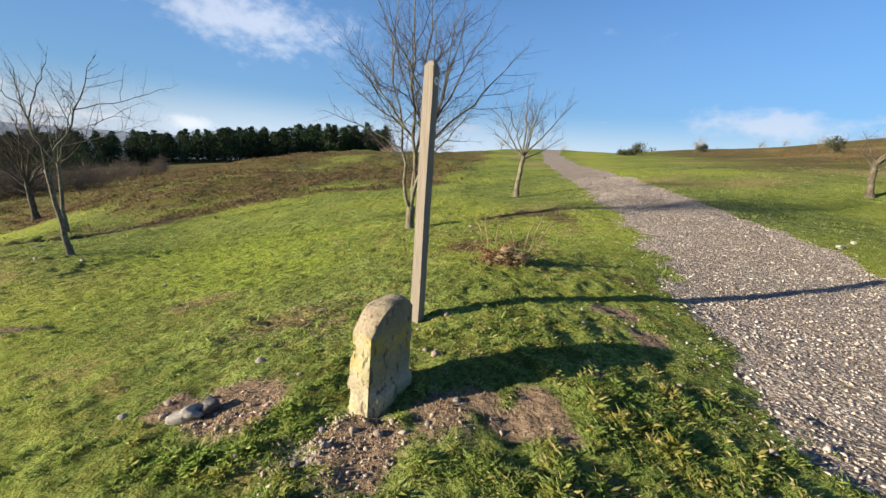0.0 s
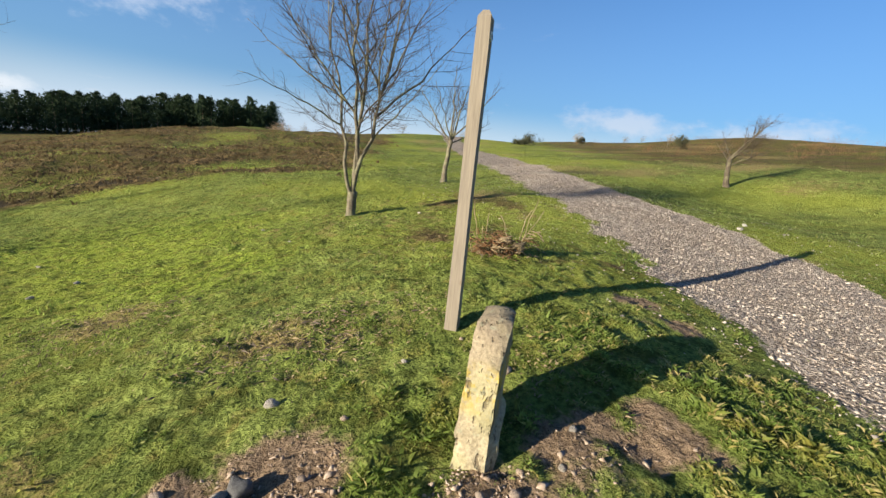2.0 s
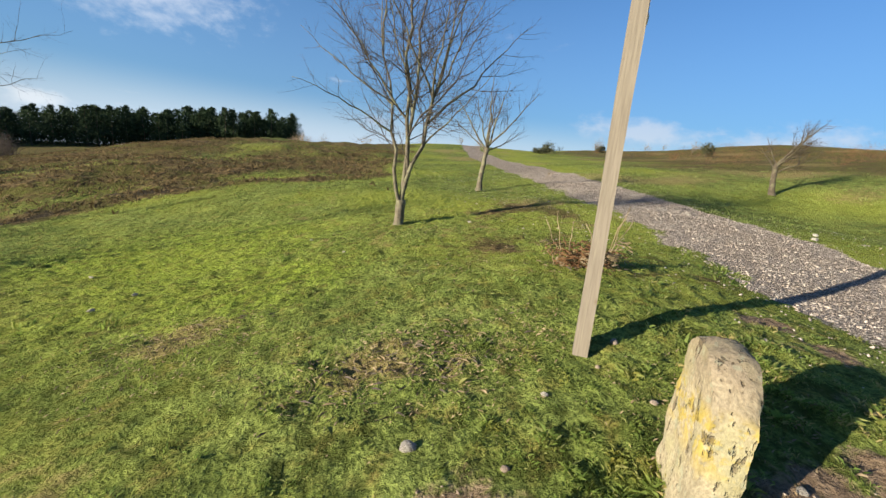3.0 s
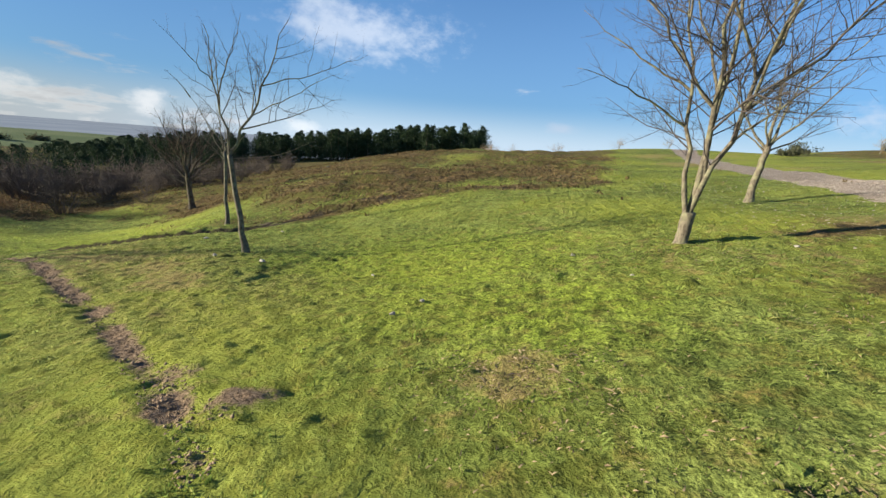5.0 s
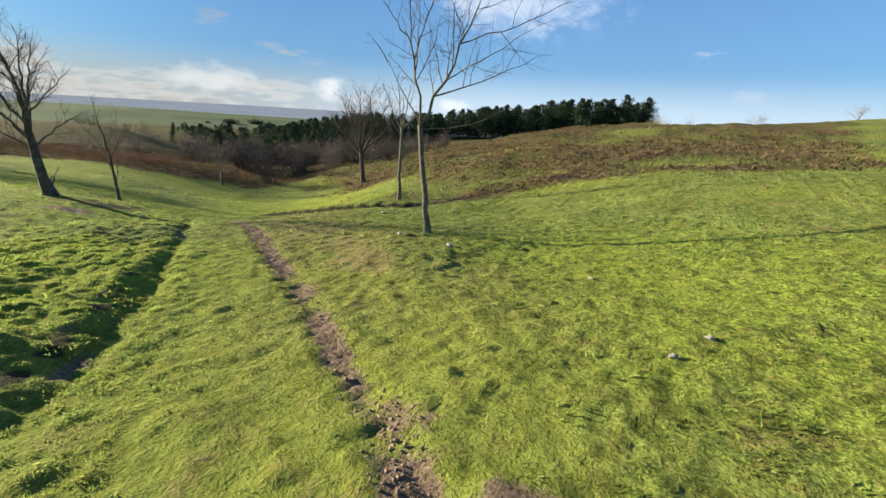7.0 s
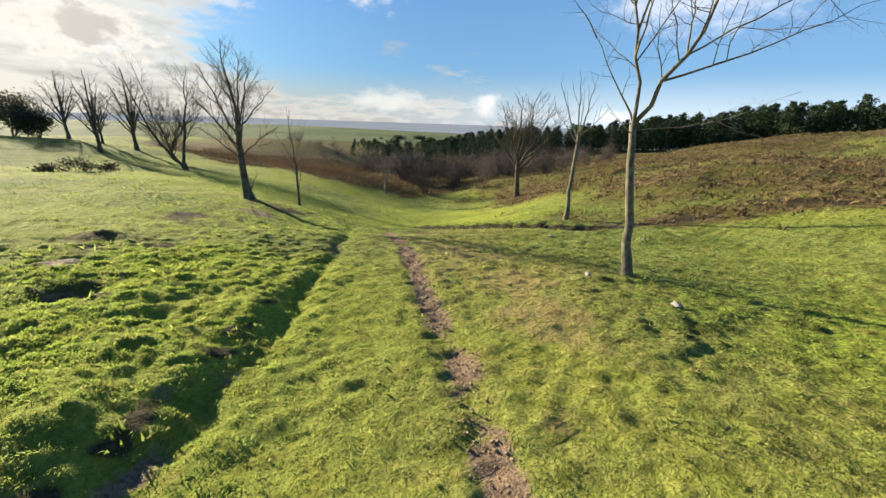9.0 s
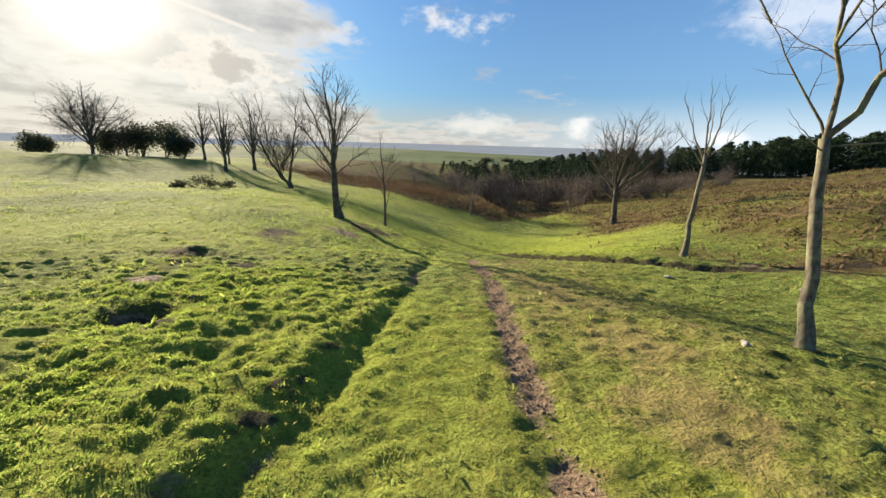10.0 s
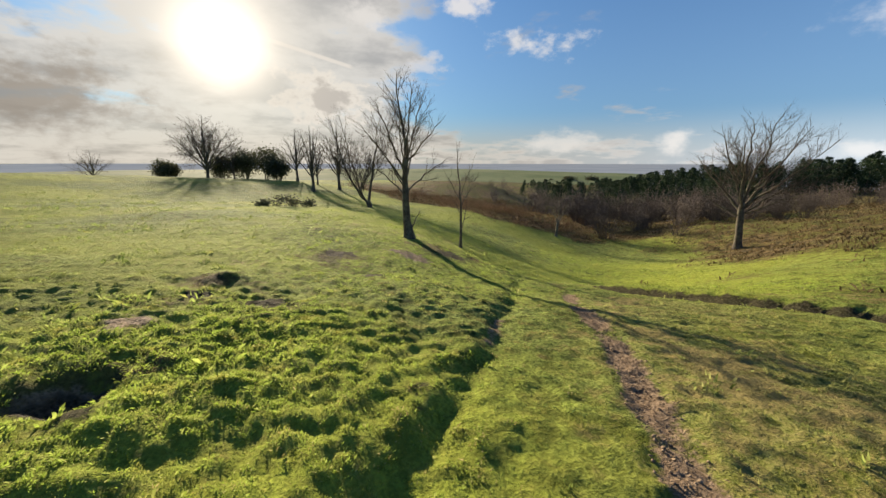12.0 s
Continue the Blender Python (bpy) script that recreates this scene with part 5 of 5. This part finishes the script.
grow_grass("grass", 25000, 9, 0.0, 4.0, 0.85, 0.025, 0.0028, "short tufted green winter grass beside the walk")
grow_grass("grass", 24000, 6, 3.0, 11.0, 1.1, 0.034, 0.0058, "short tufted green pasture grass farther off")
grow_grass("grass", 15000, 4, 9.0, 34.0, 1.3, 0.045, 0.014, "rough green pasture grass on the slopes")



def tussocks(name, count, line, reach, lo, hi, label, per=28, wide=0.0024, start=0.0):
    """Small domed clumps of short turf with gaps between them."""
    x, y, r = turf(count, start, reach, 0.8, line)
    gravel, mud, heath, straw, field = covers(x, y)
    trodden = np.exp(-(beside(x, y, RUT)[0] / 1.1) ** 4)
    keep = (random_state.rand(count) > 0.35 * trodden) & (value_noise(x, y, 1.8, 33) + value_noise(x, y, 0.6, 34) > -0.5) & (gravel < 0.4) & (mud < 0.45) & (heath < 0.6) & (peat(x, y) < 0.5)
    x, y = x[keep], y[keep]
    size = (lo + (hi - lo) * random_state.rand(len(x)) ** 1.5) * (1 + 0.3 * value_noise(x, y, 1.5, 31))
    x, y, size = np.repeat(x, per), np.repeat(y, per), np.repeat(size, per)
    n = len(x)
    a, q = random_state.rand(n) * 6.2832, np.sqrt(random_state.rand(n))
    x, y = x + np.cos(a) * q * size, y + np.sin(a) * q * size
    height = size * (0.5 - 0.2 * q) * (0.7 + 0.6 * random_state.rand(n))
    lot = np.stack([x, y, land(x, y) - 0.004, height, wide * (1 + 0.6 * random_state.rand(n)), a + 0.6 * random_state.randn(n), 0.2 + 0.9 * q], 1)
    return scatter(name, lot, BLADE, label, "grass", blades)


tussocks("turf_tussocks", 5200, ((-6.5, 2.2), (-10.0, 3.2), (-14.0, 4.6)), 2.4, 0.03, 0.075, "domed mossy tussocks on the grassy bank")
tussocks("turf_tussocks", 4600, WALKED, 3.6, 0.022, 0.05, "short domed turf along the walk")
tussocks("turf_tussocks", 7500, WALKED, 13.0, 0.04, 0.10, "rough clumps of turf over the pasture", 18, 0.0062, 3.4)
tussocks("turf_tussocks", 11000, WALKED + ((-30, 8),), 34.0, 0.08, 0.22, "rough clumps of turf on the far slopes", 9, 0.016, 11.0)
grow_grass("dry_grass", 1500, 7, 0.0, 1.5, 0.8, 0.036, 0.0018, "bleached dry blades among the long grass", ((0.3, 1.3), (1.6, 2.2), (1.8, 3.2)), DRY_BLADE)
grow_grass("dry_grass", 13000, 5, 0.0, 3.2, 0.8, 0.024, 0.003, "yellowed dry grass along the track", ((-7.0, 5.9), (-10.5, 7.4), (-14.5, 9.4)), DRY_BLADE)


def heather_tufts(count, west, east, south, north, label):
    x, y = random_state.uniform(west, east, count), random_state.uniform(south, north, count)
    keep = covers(x, y)[2] + 0.2 * random_state.randn(count) > 0.55
    x, y = np.repeat(x[keep], 5), np.repeat(y[keep], 5)
    n = len(x)
    x, y = x + 0.09 * random_state.randn(n), y + 0.09 * random_state.randn(n)
    lot = np.stack([x, y, land(x, y) - 0.01, 0.05 + 0.16 * random_state.rand(n) ** 2, 0.03 + 0.04 * random_state.rand(n), random_state.rand(n) * 6.28, 0.3 + 0.9 * random_state.rand(n)], 1)
    return scatter("heather", lot, HEATHER, label, "heather", blades)


heather_tufts(15000, -36, 12, 14, 52, "low dead brown heather over the rise")
heather_tufts(13000, -68, -33, 5, 36, "low dead brown heather on the valley side")


def leaf_litter(count):
    """Dry leaves and stalks lying in the turf."""
    beds = np.array(((-1.5, 3.65, 0.45), (-1.2, 3.85, 0.5), (-3.0, 5.1, 0.6), (-1.0, 3.4, 0.55), (-0.55, 3.7, 0.5), (-3.2, 4.9, 0.6), (-0.6, 8.7, 1.2), (-2.6, 4.3, 0.7), (2.8, 10.4, 1.5), (-0.2, 5.6, 1.0), (0.4, 2.6, 0.5)))
    pick = beds[random_state.randint(0, len(beds), count)]
    x, y = pick[:, 0] + pick[:, 2] * 0.7 * random_state.randn(count), pick[:, 1] + pick[:, 2] * 0.5 * random_state.randn(count)
    lot = np.stack([x, y, land(x, y) - 0.002, 0.012 + 0.022 * random_state.rand(count), 0.004 + 0.006 * random_state.rand(count), random_state.rand(count) * 6.28, 0.5 + 0.9 * random_state.rand(count)], 1)
    return scatter("leaf_litter", lot, STALK, "dry pale leaves and stalks strewn in turf", "leaf litter", blades)


leaf_litter(3600)


def dead_stalks(name, count, mat, label):
    """Broken stalks lying flat in the turf."""
    beds = np.array(((-1.5, 3.65, 0.3), (-1.15, 3.75, 0.35), (-1.0, 3.45, 0.3), (-2.95, 5.1, 0.4), (-1.75, 3.55, 0.25), (1.05, 5.0, 0.3)))
    pick = beds[random_state.randint(0, len(beds), count)]
    x, y = pick[:, 0] + pick[:, 2] * random_state.randn(count), pick[:, 1] + 0.6 * pick[:, 2] * random_state.randn(count)
    lot = np.stack([x, y, land(x, y) + 0.008, 0.012 + 0.02 * random_state.rand(count), 0.003 + 0.003 * random_state.rand(count), random_state.rand(count) * 6.28, 2.6 + 0.8 * random_state.rand(count)], 1)
    return scatter(name, lot, mat, label, "dead stalks", blades)


dead_stalks("dead_stalks", 200, STALK, "pale broken stalks lying in worn turf")
dead_stalks("dead_stalks", 170, SCRUB, "dark rotted stalks lying in worn turf")

# clods thrown up along the rut
t = random_state.rand(2600) * (len(RUT) - 1)
k = np.minimum(t.astype(int), len(RUT) - 2)
t = (t - k)[:, None]
line = np.array(RUT)
clod = line[k] * (1 - t) + line[k + 1] * t + 0.15 * random_state.randn(2600, 2)
clod = clod[covers(clod[:, 0], clod[:, 1])[1] > 0.35]
size = 0.006 + 0.013 * random_state.rand(len(clod)) ** 2
scatter("mud_clods", np.stack([clod[:, 0], clod[:, 1], land(clod[:, 0], clod[:, 1]) + size * 0.2, size], 1), SOIL, "brown mud clods along the wheel rut", "mud", chips)
